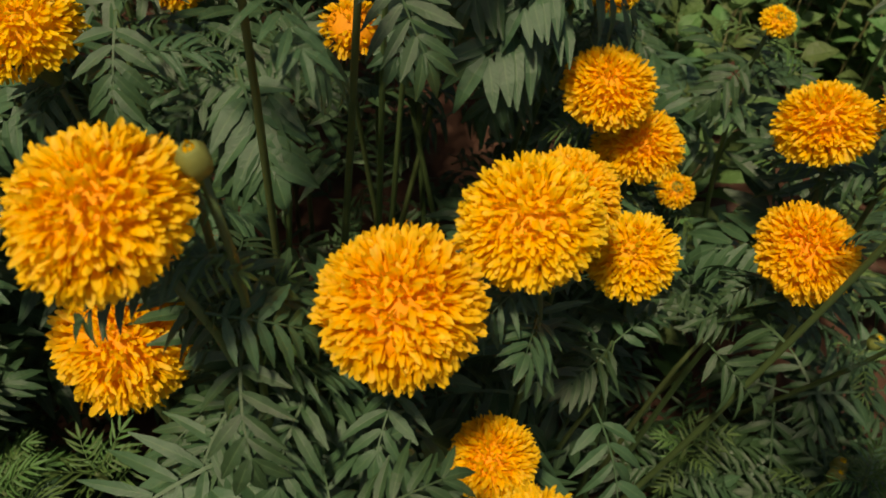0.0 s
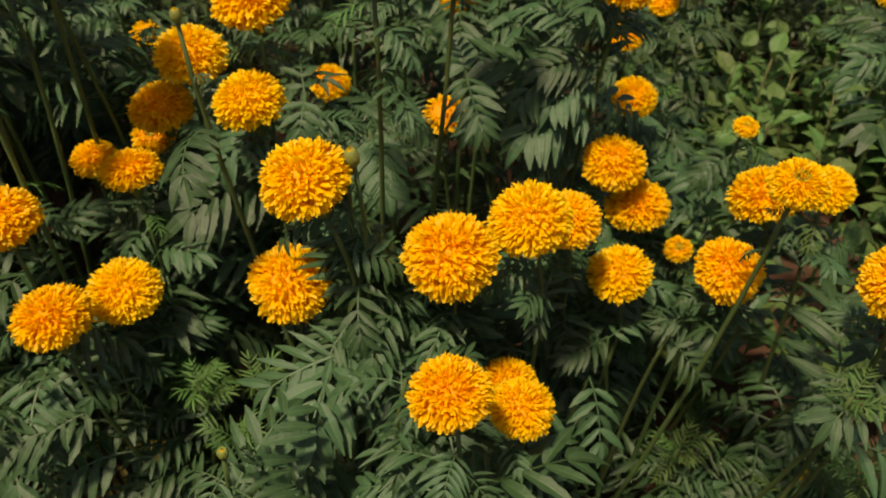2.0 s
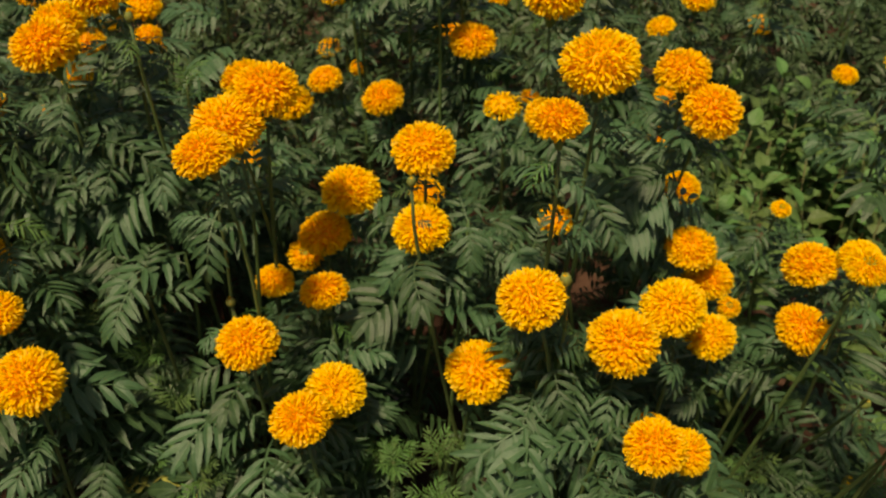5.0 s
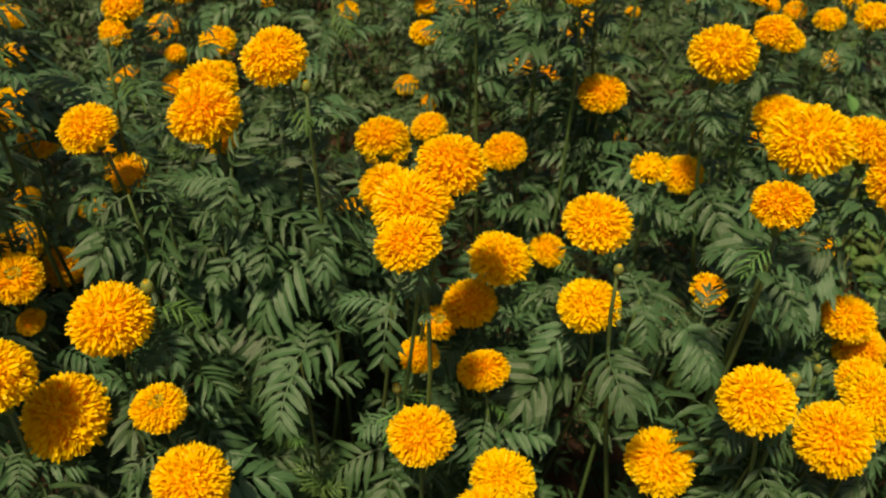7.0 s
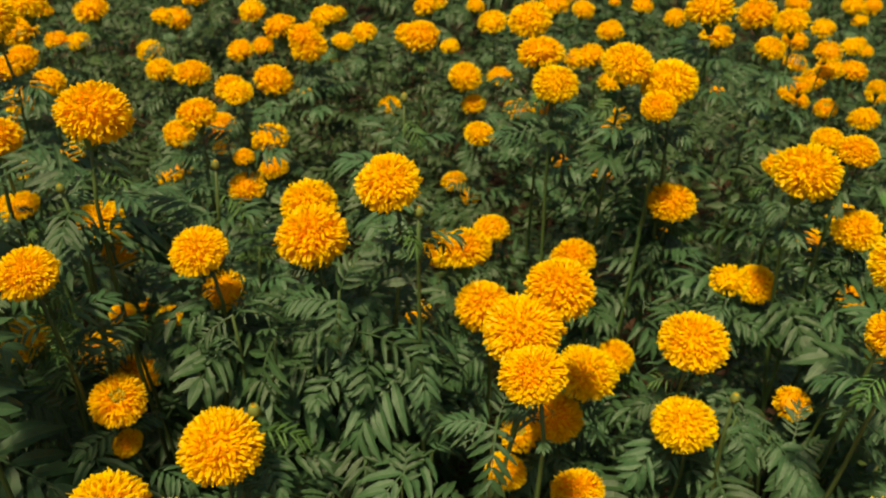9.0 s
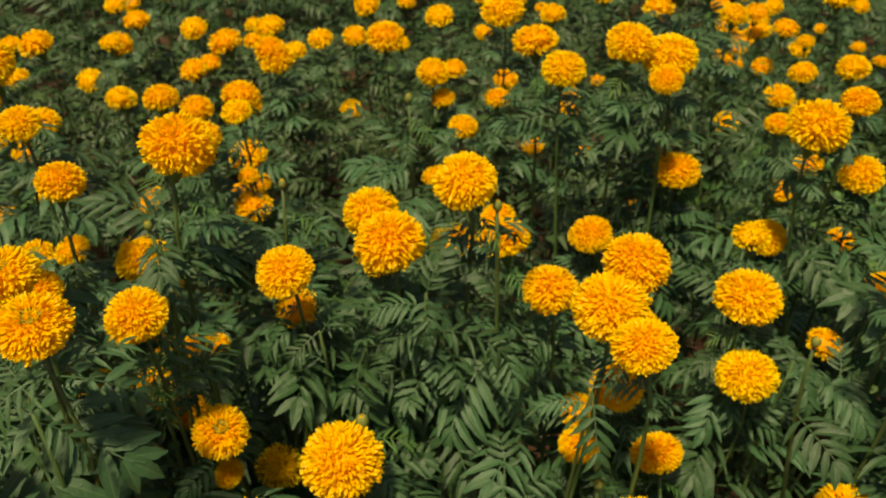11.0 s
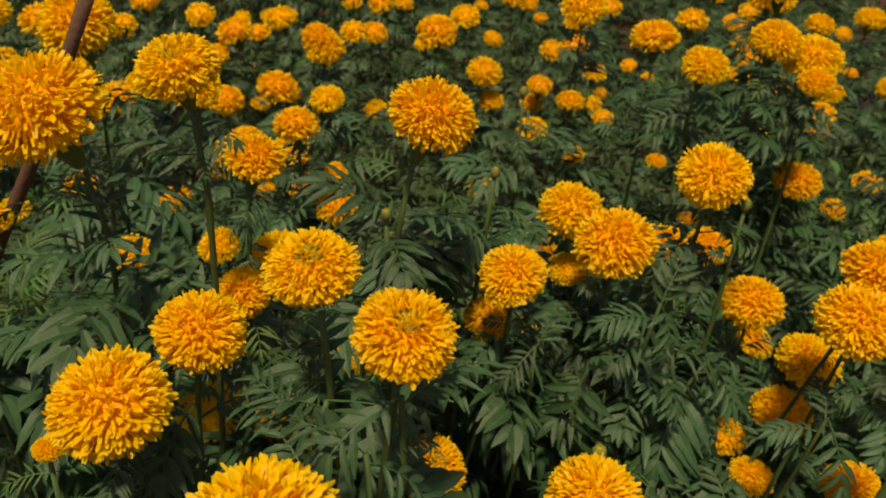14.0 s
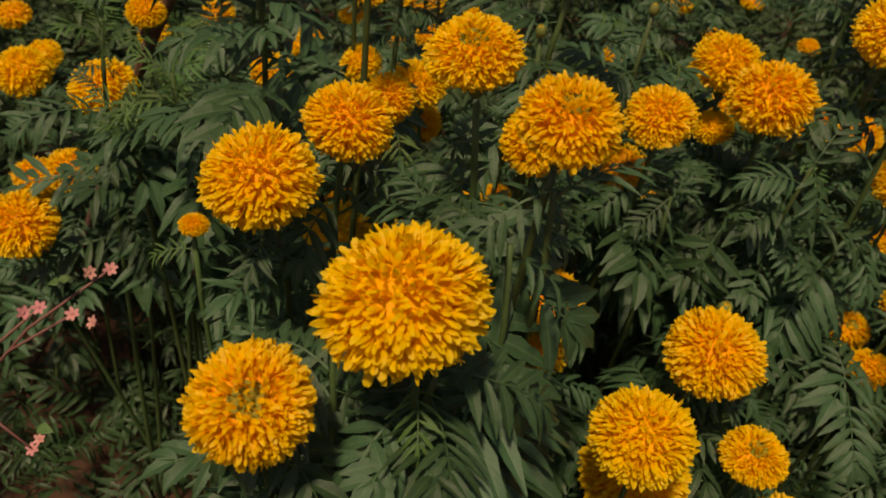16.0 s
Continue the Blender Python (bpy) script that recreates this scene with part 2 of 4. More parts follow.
def leaflet(verts, faces, base, direction, normal, length, width, r, fine, uvs=None):
    """One toothed lance-shaped leaflet, folded a little along its midrib and drooping at its tip."""
    y = direction.normalized()
    x = y.cross(normal).normalized()
    z = x.cross(y)
    fold, droop, twist = r.uniform(0.10, 0.40), r.uniform(0.25, 0.95), r.gauss(0, 0.25)
    first = len(verts)
    if not fine:
        c = base + y * (length * 0.42) - z * (droop * length * 0.08)
        w = width * 0.55
        verts += [base, c - x * w + z * (fold * w), c, c + x * w + z * (fold * w), base + y * length - z * (droop * length * 0.6)]
        faces += [(first, first + 2, first + 1), (first, first + 3, first + 2), (first + 1, first + 2, first + 4), (first + 2, first + 3, first + 4)]
        if uvs is not None:
            uvs += [(0, 0), (1, 0.4), (0, 0.4), (1, 0.4), (0, 1)]
        return
    rows = {2: 7, 1: 3}[fine]
    for s in range(rows + 1):
        u = s / rows
        w = width * (0.07 + 0.93 * max(0.0, math.sin(math.pi * (0.04 + 0.96 * u) ** 0.82)) ** 0.85) * 0.5
        if fine == 2 and 1 < s < rows:
            w *= (1.09 if s % 2 else 0.92) * r.uniform(0.96, 1.04)
        if s == rows:
            w = width * 0.06
        c = base + y * (length * u) - z * (droop * length * u * u * 0.6)
        xx = x * math.cos(twist * u) + z * math.sin(twist * u)
        verts.append(c - xx * w + z * (fold * w))
        verts.append(c)
        verts.append(c + xx * w + z * (fold * w))
        if uvs is not None:
            uvs += [(1, u), (0, u), (1, u)]
    for s in range(rows):
        for k in (0, 1):
            a = first + s * 3 + k
            faces.append((a, a + 1, a + 4, a + 3))


def leaf_mesh(seed, pairs, fine, material, slim=1.0):
    """A pinnate leaf of length 1 along y: an arching rib with pairs of leaflets and one at its tip."""
    r = random.Random(seed)
    verts, faces, uvs = [], [], []
    arch = r.uniform(0.25, 0.75)
    bend = r.gauss(0, 0.12)

    def at(u):
        return Vector((bend * u * u, u, 0.16 * math.sin(u * 2.2) - arch * u * u * 0.55))

    pts = [at(k / 5 * 0.86) for k in range(6)]
    if fine:
        v, f = tube(pts[::1 if fine == 2 else 5], [0.016 - 0.002 * k for k in range(6)][::1 if fine == 2 else 5], 3)
        verts += v
        faces += f
        uvs += [(0, 0)] * len(v)
    for k in range(pairs):
        u = 0.20 + 0.64 * (k / (pairs - 1)) ** 0.92
        d = (at(u + 0.02) - at(u - 0.02)).normalized()
        side = d.cross(Vector((0, 0, 1))).normalized()
        up = side.cross(d)
        for sgn in (-1, 1):
            length = (0.22 + 0.20 * math.sin(math.pi * (0.25 + 0.6 * k / (pairs - 1)))) * r.uniform(0.88, 1.12)
            open_ = radians(62 - 24 * k / (pairs - 1)) + r.gauss(0, 0.09)
            dirn = d * math.cos(open_) + side * sgn * math.sin(open_) + up * r.gauss(0.02, 0.2)
            leaflet(verts, faces, at(u) + side * sgn * 0.012, dirn, up, length, 0.086 * slim * r.uniform(0.82, 1.15), r, fine, uvs)
    d = (at(0.86) - at(0.82)).normalized()
    side = d.cross(Vector((0, 0, 1))).normalized()
    leaflet(verts, faces, at(0.85), d, side.cross(d), 0.32, 0.10 * slim, r, fine, uvs)
    me = mesh_from("leaf", verts, faces, material, smooth=False)
    layer = me.uv_layers.new(name="across_along")
    index = np.empty(len(me.loops), dtype=np.int32)
    me.loops.foreach_get("vertex_index", index)
    layer.data.foreach_set("uv", np.array(uvs, dtype=np.float32)[index].ravel())
    return me


FLOWER_NEAR = [flower_mesh(10 + k, 1180) for k in range(6)]
FLOWER_MID = [flower_mesh(20 + k, 960, wide_by=1.12, rows=1) for k in range(5)]
FLOWER_EYED = [flower_mesh(30 + k, 1150, eye=1.0) for k in range(3)]
FLOWER_EYED_FAR = [flower_mesh(40 + k, 420, eye=1.0, wide_by=1.5, rows=1) for k in range(2)]
FLOWER_FAR = [flower_mesh(50 + k, 440, wide_by=1.45, rows=1) for k in range(4)]
FLOWER_FARTHEST = [flower_mesh(60 + k, 220, wide_by=1.9, rows=1) for k in range(4)]
FLOWER_TORN = [flower_mesh(70, 400, sparse=0.5, wide_by=1.3)]
CALYXES = [calyx_mesh(1), calyx_mesh(2)]
LEAF_FINE = [leaf_mesh(100 + k, n, 2, LEAF, slim) for k, (n, slim) in enumerate(((6, 1.1), (5, 1.4), (7, 0.9), (6, 1.25), (5, 1.15), (7, 1.0), (6, 0.85), (5, 1.3)))]
LEAF_COARSE = [leaf_mesh(120 + k, 5 + k % 3, 1, LEAF, 0.9 + 0.12 * k) for k in range(5)]
LEAF_TOP = [leaf_mesh(140 + k, 6, 2, LEAF_YOUNG, 0.62) for k in range(3)]
LEAF_YELLOW = [leaf_mesh(160 + k, 5, 2, LEAF_OLD, 1.2) for k in range(2)]

# ---- ground ----


def ground_mesh():
    verts, faces, n = [], [], 150
    ax = [math.sinh(5.2 * (2 * k / n - 1)) / math.sinh(5.2) * 60 for k in range(n + 1)]
    for y in ax:
        for x in ax:
            near = math.exp(-(x * x + y * y) / 30)
            z = 0.035 * noise.noise((x * 3, y * 3, 0)) + 0.02 * noise.noise((x * 11, y * 11, 3))
            verts.append((x - 0.3, y + 0.8, z * near))
    for j in range(n):
        for i in range(n):
            a = j * (n + 1) + i
            faces.append((a, a + 1, a + n + 2, a + n + 1))
    return mesh_from("ground", verts, faces, SOIL)


tagged(new("ground", ground_mesh()), "reddish brown crumbly garden soil under the plants", "ground", kind="structure")

# ---- marigolds ----
HEADS = []
rnd = random.Random(7)


def stem_path(foot, top, axis, r):
    """Points from the ground to just under the head, leaving the head along its axis."""
    foot, top = Vector(foot), Vector(top)
    under = top - axis * 0.10
    mid = foot.lerp(under, 0.5) + Vector((r.gauss(0, 0.015), r.gauss(0, 0.015), 0))
    pts = []
    for k in range(8):
        u = k / 7
        pts.append((foot * (1 - u) ** 3 + mid * (3 * u * (1 - u) ** 2) + under * (3 * u * u * (1 - u)) + top * u ** 3))
    return pts


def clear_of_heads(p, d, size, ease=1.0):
    """Whether a leaf of that size, from p along d, stays out of the hollows and off the lines from heads and fronds to
    the camera and the sun.
    """
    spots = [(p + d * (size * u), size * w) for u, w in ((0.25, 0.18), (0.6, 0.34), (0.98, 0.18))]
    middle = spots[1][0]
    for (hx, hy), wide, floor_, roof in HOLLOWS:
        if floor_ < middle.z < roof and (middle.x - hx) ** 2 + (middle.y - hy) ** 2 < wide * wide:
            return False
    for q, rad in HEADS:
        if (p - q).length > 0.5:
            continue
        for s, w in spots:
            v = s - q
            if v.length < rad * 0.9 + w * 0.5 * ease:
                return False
            for way, far_, firm in VIEW_SUN_WAYS:
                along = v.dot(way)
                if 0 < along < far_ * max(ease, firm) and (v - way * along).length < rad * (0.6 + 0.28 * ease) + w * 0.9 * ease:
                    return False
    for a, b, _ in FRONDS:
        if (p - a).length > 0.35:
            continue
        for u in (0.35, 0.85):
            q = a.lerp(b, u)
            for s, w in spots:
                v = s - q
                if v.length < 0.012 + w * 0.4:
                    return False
                for way, far_, firm in VIEW_SUN_WAYS[:2] + VIEW_SUN_WAYS[-1:]:
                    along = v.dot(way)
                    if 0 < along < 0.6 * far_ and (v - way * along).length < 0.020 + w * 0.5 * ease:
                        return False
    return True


# leaf-free hollows placed to fit the camera's view: centre, radius, and the heights between which they stand open
HOLLOWS = []


def hollow(x, y, wide, low, high):
    HOLLOWS.append(((x, y), wide, low, high))


hollow(0.31, 0.36, 0.07, 0.28, 2)
hollow(-0.63, 0.32, 0.05, 0.2, 0.34)
hollow(-0.43, 0.32, 0.05, 0.2, 2)
hollow(-0.47, 0.46, 0.06, 0.03, 2)
hollow(-0.22, 0.40, 0.08, 0.22, 2)
hollow(-1.42, 0.60, 0.16, 0.3, 0.66)
hollow(-1.30, 0.62, 0.1, 0.34, 0.62)
hollow(-1.36, 0.42, 0.14, 0.3, 0.82)
hollow(-1.27, 0.36, 0.1, 0.3, 0.84)
hollow(-1.30, 0.24, 0.12, 0.2, 0.8)
hollow(0.30, 0.43, 0.13, 0.32, 0.53)
hollow(0.19, 0.36, 0.07, 0.32, 0.48)
hollow(0.40, 0.40, 0.09, 0.3, 0.55)
hollow(0.30, 0.22, 0.17, 0.22, 0.62)
hollow(0.25, 0.42, 0.1, 0.22, 0.47)
hollow(0.42, 0.50, 0.11, 0.24, 0.56)
hollow(0.55, 0.52, 0.1, 0.26, 0.5)
hollow(-0.30, 0.42, 0.07, 0, 0.15)
hollow(-0.29, 0.34, 0.06, 0.12, 0.32)
hollow(-0.28, 0.27, 0.055, 0.28, 0.5)
hollow(-0.25, 0.15, 0.08, 0.32, 0.6)
hollow(-0.33, 0.20, 0.06, 0.22, 0.46)
hollow(-0.55, 0.22, 0.07, 0.18, 0.36)
hollow(-0.60, 0.42, 0.06, 0, 0.16)
hollow(-0.59, 0.36, 0.05, 0.1, 0.28)
hollow(0.00, 0.64, 0.09, 0.3, 0.66)
hollow(-0.19, 0.37, 0.08, 0.2, 0.58)
hollow(-0.24, 0.30, 0.07, 0.24, 0.6)
hollow(-0.60, 0.62, 0.1, 0.3, 0.68)
hollow(-0.76, 0.63, 0.08, 0.3, 0.7)
hollow(-0.95, 0.53, 0.09, 0.32, 0.72)
hollow(-0.49, 0.62, 0.07, 0.3, 0.66)
hollow(-0.20, 1.02, 0.09, 0.34, 0.66)
# directions kept leaf-free to fit the camera's view, the last one towards the sun
VIEW_SUN_WAYS = [(Vector(v).normalized(), s, f) for v, s, f in (((-0.05, -0.80, 0.60), 0.40, 0), ((0.32, -0.76, 0.57), 0.34, 0), ((-0.36, -0.76, 0.54), 0.24, 0), ((0.15, -0.55, 0.8), 0.30, 0), (SUN_FROM, 0.30, 0.9))]


def leaves_on(thing, foot, pts, r, nodes, top_gap, near, small=0.045, large=0.115):
    """Pairs of leaves up the stem, crosswise from node to node, small ones at the top."""
    spin = r.uniform(0, 6.28)
    length = [0.0]
    for a, b in zip(pts, pts[1:]):
        length.append(length[-1] + (b - a).length)
    total = length[-1]
    for k in range(nodes):
        back = top_gap + (0.028 * k if k < 4 else 0.112 + 0.042 * (k - 4)) + r.uniform(-0.006, 0.006)
        s = total - back
        if s < 0.08:
            break
        i = max(j for j in range(len(pts)) if length[j] <= s)
        i = min(i, len(pts) - 2)
        p = pts[i].lerp(pts[i + 1], (s - length[i]) / (length[i + 1] - length[i]))
        axis = (pts[i + 1] - pts[i]).normalized()
        for half in (0, 1):
            for again in range(5):
                az = spin + k * 1.62 + half * math.pi + r.gauss(0, 0.25 + 0.35 * again)
                out = Vector((math.cos(az), math.sin(az), 0))
                rise = r.uniform(-0.45, 0.15) if k < 2 else max(-0.5, 0.75 - 0.13 * k + r.gauss(0, 0.22) - 0.25 * again)
                size = min(large, small + 0.016 * k) * r.uniform(0.8, 1.25) * (1 - 0.09 * again)
                d = (out + axis * rise).normalized()
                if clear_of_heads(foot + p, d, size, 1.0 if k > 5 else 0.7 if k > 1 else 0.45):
                    break
            else:
                if k > 2 or r.random() < 0.5:
                    continue
                size *= 0.6
                d = (out * 0.7 + axis * r.uniform(-0.6, 0.5)).normalized()
            pool = LEAF_TOP if k == 0 and r.random() < 0.5 else (LEAF_FINE if near else LEAF_COARSE)
            part("leaf", r.choice(pool), thing, aim(p, d, axis + Vector((r.gauss(0, 0.2), r.gauss(0, 0.2), 0)), size))


LABELS = {
    "full": "full orange-yellow pompon marigold on a leafy green stem",
    "eyed": "orange-yellow marigold opening round a greenish centre",
    "torn": "tattered orange marigold with missing petals on a leafy stem",
    "small": "small half-open golden marigold on a leafy green stem",
}
PENDING = []


def marigold(x, y, z, d, look_="full", tilt=(0, 0)):
    """Notes one flowering stem with its head centred at x, y, z, and d across."""
    HEADS.append((Vector((x, y, z)), d * (0.3 if look_ == "torn" else 0.5)))
    PENDING.append((x, y, z, d, look_, tilt))


def grow(x, y, z, d, look_, tilt):
    r = random.Random(int(x * 7919) * 31 + int(y * 6007) * 17 + int(z * 1000))
    near = y < 0.37
    c = Vector((x, y, z))
    axis = Vector((r.gauss(-0.08, 0.16) + tilt[0], r.gauss(-0.22, 0.15) + tilt[1], 1)).normalized()
    thing = tagged(new("marigold"), LABELS["small" if d < 0.052 and look_ == "full" else look_], "flower", "marigolds in the bed")
    foot = Vector((x + r.gauss(0.02, 0.05) - 0.35 * tilt[0], y + r.gauss(0.12, 0.04), -0.01))
    thing.matrix_basis = Matrix.Translation(foot)
    rad = d / 2
    pts = [p - foot for p in stem_path(foot, c - axis * rad * 1.3, axis, r)]
    v, f = tube(pts, [0.0038 - 0.00022 * k for k in range(len(pts))], 6)
    part("stem", mesh_from("stem", v, f, STEM), thing)
    q = axis.to_track_quat("Z", "Y").to_matrix().to_4x4() @ Matrix.Rotation(r.uniform(0, 6.28), 4, "Z")
    pool = {"full": FLOWER_NEAR if y < 0.43 else FLOWER_MID if y < 1.0 else FLOWER_FAR if y < 1.75 else FLOWER_FARTHEST, "eyed": FLOWER_EYED if y < 0.43 else FLOWER_EYED_FAR, "torn": FLOWER_TORN}[look_]
    head = part("flower_head", r.choice(pool), thing, Matrix.Translation(c - foot) @ q @ Matrix.Diagonal((rad, rad, rad * r.uniform(0.75, 0.87), 1)))
    part("calyx", r.choice(CALYXES), head)
    leaves_on(thing, foot, pts, r, 7 if y < 1.0 else 5 if y < 1.6 else 2, 0.004, near, 0.045, 0.14)
    return thing

marigold(-1.159, 0.106, 0.951, 0.063, "eyed")
marigold(-1.086, 0.140, 0.992, 0.089)
marigold(0.023, 0.146, 0.670, 0.068)
marigold(-1.002, 0.199, 1.067, 0.057, "eyed")
marigold(0.084, 0.207, 0.598, 0.061)
marigold(-0.696, 0.239, 0.638, 0.086)
marigold(-0.116, 0.242, 0.789, 0.076, "full", (-0.45, -0.1))
marigold(-0.874, 0.237, 0.781, 0.084)
marigold(-0.376, 0.245, 0.588, 0.078)
marigold(0.375, 0.269, 0.743, 0.068)
marigold(0.004, 0.277, 0.703, 0.086)
marigold(-1.043, 0.275, 1.068, 0.058, "eyed")
marigold(-0.840, 0.287, 0.680, 0.098)
marigold(0.072, 0.298, 0.532, 0.060)
marigold(-0.734, 0.283, 0.702, 0.060, "eyed")
marigold(-1.169, 0.305, 0.957, 0.081)
marigold(-0.474, 0.309, 0.914, 0.067)
marigold(0.070, 0.327, 0.718, 0.079)
marigold(-0.449, 0.307, 0.652, 0.078)
marigold(-0.785, 0.323, 0.790, 0.087)
marigold(-0.160, 0.321, 0.607, 0.084)
marigold(-0.345, 0.326, 0.560, 0.080)
marigold(0.296, 0.345, 0.778, 0.052, "eyed")
marigold(-1.225, 0.372, 0.868, 0.024)
marigold(-1.110, 0.351, 0.978, 0.066)
marigold(-0.091, 0.370, 0.942, 0.062)
marigold(0.112, 0.420, 0.659, 0.068)
marigold(-0.969, 0.359, 0.967, 0.060)
marigold(-1.117, 0.389, 1.156, 0.055, "eyed")
marigold(-0.913, 0.398, 0.718, 0.036)
marigold(-0.914, 0.393, 0.785, 0.062, "eyed")
marigold(-0.473, 0.410, 0.897, 0.088)
marigold(0.285, 0.415, 0.624, 0.073)
marigold(-1.212, 0.447, 1.110, 0.092)
marigold(-0.372, 0.433, 0.641, 0.067)
marigold(-0.923, 0.462, 1.097, 0.075)
marigold(-0.430, 0.449, 0.929, 0.080)
marigold(-0.038, 0.460, 0.975, 0.096)
marigold(0.183, 0.465, 0.562, 0.074)
marigold(-0.243, 0.472, 0.724, 0.080)
marigold(-0.832, 0.467, 0.940, 0.064)
marigold(-0.627, 0.491, 1.025, 0.073)
marigold(-0.454, 0.502, 0.602, 0.058)
marigold(-0.243, 0.505, 0.827, 0.086)
marigold(-0.712, 0.504, 0.948, 0.082)
marigold(-0.865, 0.521, 0.604, 0.066, "torn")
marigold(0.392, 0.524, 0.671, 0.063)
marigold(-1.060, 0.529, 1.035, 0.053)
marigold(-0.505, 0.533, 0.846, 0.072)
marigold(-0.951, 0.531, 0.807, 0.032)
marigold(0.138, 0.550, 0.879, 0.081)
marigold(-1.425, 0.551, 0.734, 0.076)
marigold(-0.386, 0.558, 0.652, 0.079)
marigold(0.338, 0.552, 0.636, 0.080)
marigold(0.166, 0.582, 0.636, 0.078)
marigold(-0.726, 0.584, 0.947, 0.071)
marigold(-0.349, 0.579, 0.716, 0.086)
marigold(-0.717, 0.584, 0.873, 0.045)
marigold(0.206, 0.590, 0.575, 0.081)
marigold(-0.824, 0.535, 0.847, 0.055, "torn")
marigold(0.102, 0.596, 0.914, 0.075)
marigold(-1.108, 0.592, 1.079, 0.048)
marigold(-0.043, 0.594, 0.668, 0.055, "torn")
marigold(-0.425, 0.599, 0.582, 0.059, "eyed")
marigold(-1.216, 1.025, 0.923, 0.058)
marigold(-1.092, 0.617, 0.904, 0.044)
marigold(-1.109, 0.588, 0.717, 0.078, "torn")
marigold(-1.308, 0.661, 0.922, 0.040)
marigold(-1.364, 0.681, 0.827, 0.073)
marigold(-1.004, 0.689, 0.587, 0.070)
marigold(-1.027, 0.682, 0.852, 0.071)
marigold(-1.191, 0.779, 0.813, 0.053, "eyed")
marigold(-0.070, 0.694, 0.982, 0.090)
marigold(-0.005, 0.706, 1.012, 0.055)
marigold(-0.128, 0.712, 0.797, 0.060, "torn")
marigold(-0.952, 0.710, 0.681, 0.043, "eyed")
marigold(-1.040, 0.653, 0.654, 0.068)
marigold(-0.521, 0.722, 0.819, 0.078)
marigold(-1.016, 0.725, 0.785, 0.062)
marigold(-0.053, 0.785, 0.750, 0.066)
marigold(0.201, 0.792, 0.621, 0.065)
marigold(-1.451, 0.808, 0.640, 0.065)
marigold(-0.241, 0.810, 0.578, 0.063)
marigold(-0.050, 0.825, 0.934, 0.046)
marigold(-0.246, 0.840, 1.010, 0.054)
marigold(-1.511, 0.851, 0.599, 0.060)
marigold(0.560, 0.861, 0.843, 0.089)
marigold(-0.325, 0.883, 0.723, 0.077)
marigold(-0.221, 0.892, 1.032, 0.086)
marigold(-1.240, 0.896, 1.057, 0.090)
marigold(-1.519, 0.894, 0.734, 0.076)
marigold(-0.288, 0.897, 1.055, 0.078)
marigold(-1.538, 0.900, 0.535, 0.055)
marigold(-0.174, 0.904, 0.827, 0.078)
marigold(-0.391, 0.906, 1.014, 0.069)
marigold(0.185, 0.914, 0.657, 0.053)
marigold(-0.582, 0.931, 0.565, 0.057, "torn")
marigold(-0.972, 1.019, 0.886, 0.070)
marigold(-1.091, 1.021, 0.480, 0.053)
marigold(-0.451, 1.050, 0.681, 0.069)
marigold(-0.399, 1.053, 1.018, 0.080)
marigold(-0.903, 1.058, 0.733, 0.069)
marigold(-0.905, 1.056, 0.794, 0.040)
marigold(-0.917, 1.090, 0.901, 0.056)
marigold(-0.530, 1.102, 0.604, 0.091)
marigold(-1.059, 1.198, 0.773, 0.064)
marigold(-0.081, 1.204, 1.076, 0.089)
marigold(-1.601, 1.236, 0.600, 0.060)
marigold(0.067, 1.247, 1.000, 0.059)
marigold(0.315, 1.254, 0.655, 0.067)
marigold(-0.205, 1.281, 0.704, 0.046)
marigold(0.283, 1.289, 0.574, 0.059)
marigold(-1.317, 1.299, 0.673, 0.062)
marigold(-1.671, 1.323, 0.632, 0.063)
marigold(-0.467, 1.332, 0.757, 0.066)
marigold(-0.391, 1.343, 0.813, 0.060)
marigold(-0.385, 1.360, 0.997, 0.089)
marigold(-1.441, 1.356, 0.601, 0.062, "torn")
marigold(-1.482, 1.379, 0.684, 0.069)
marigold(-1.442, 1.385, 0.750, 0.075)
marigold(-1.027, 1.395, 0.715, 0.072)
marigold(-1.434, 1.405, 0.836, 0.068)
marigold(-0.009, 1.408, 0.500, 0.055)
marigold(-0.919, 1.426, 0.608, 0.066)
marigold(0.756, 1.469, 0.568, 0.063)
marigold(-0.934, 1.474, 0.660, 0.087)
marigold(-1.175, 1.478, 0.546, 0.057)
marigold(-0.504, 1.495, 0.569, 0.061)
marigold(-1.517, 1.498, 0.777, 0.079)
marigold(0.549, 1.508, 0.790, 0.082)
marigold(0.134, 1.526, 1.001, 0.089)
marigold(-1.160, 1.523, 0.548, 0.056)
marigold(-1.115, 1.531, 0.782, 0.083)
marigold(-1.417, 1.532, 0.668, 0.067)
marigold(0.382, 1.535, 0.716, 0.079)
marigold(-1.475, 1.555, 0.909, 0.089)
marigold(-0.856, 1.561, 0.853, 0.085)
marigold(-0.867, 1.565, 0.874, 0.074)
marigold(-0.492, 1.595, 0.796, 0.080)
marigold(-0.467, 1.599, 0.728, 0.062)
marigold(-0.945, 1.607, 0.754, 0.097)
marigold(-1.071, 1.604, 0.572, 0.059)
marigold(-0.603, 1.616, 0.879, 0.092)
marigold(-0.970, 1.617, 0.504, 0.052)
marigold(-1.055, 1.639, 0.715, 0.079)
marigold(-0.223, 1.637, 0.575, 0.059)
marigold(-1.226, 1.644, 0.749, 0.065)
marigold(-1.547, 1.650, 0.819, 0.089)
marigold(0.276, 1.669, 0.957, 0.082)
marigold(-0.450, 1.666, 0.450, 0.052)
marigold(0.352, 1.720, 0.578, 0.079)
marigold(0.555, 1.723, 0.709, 0.079)
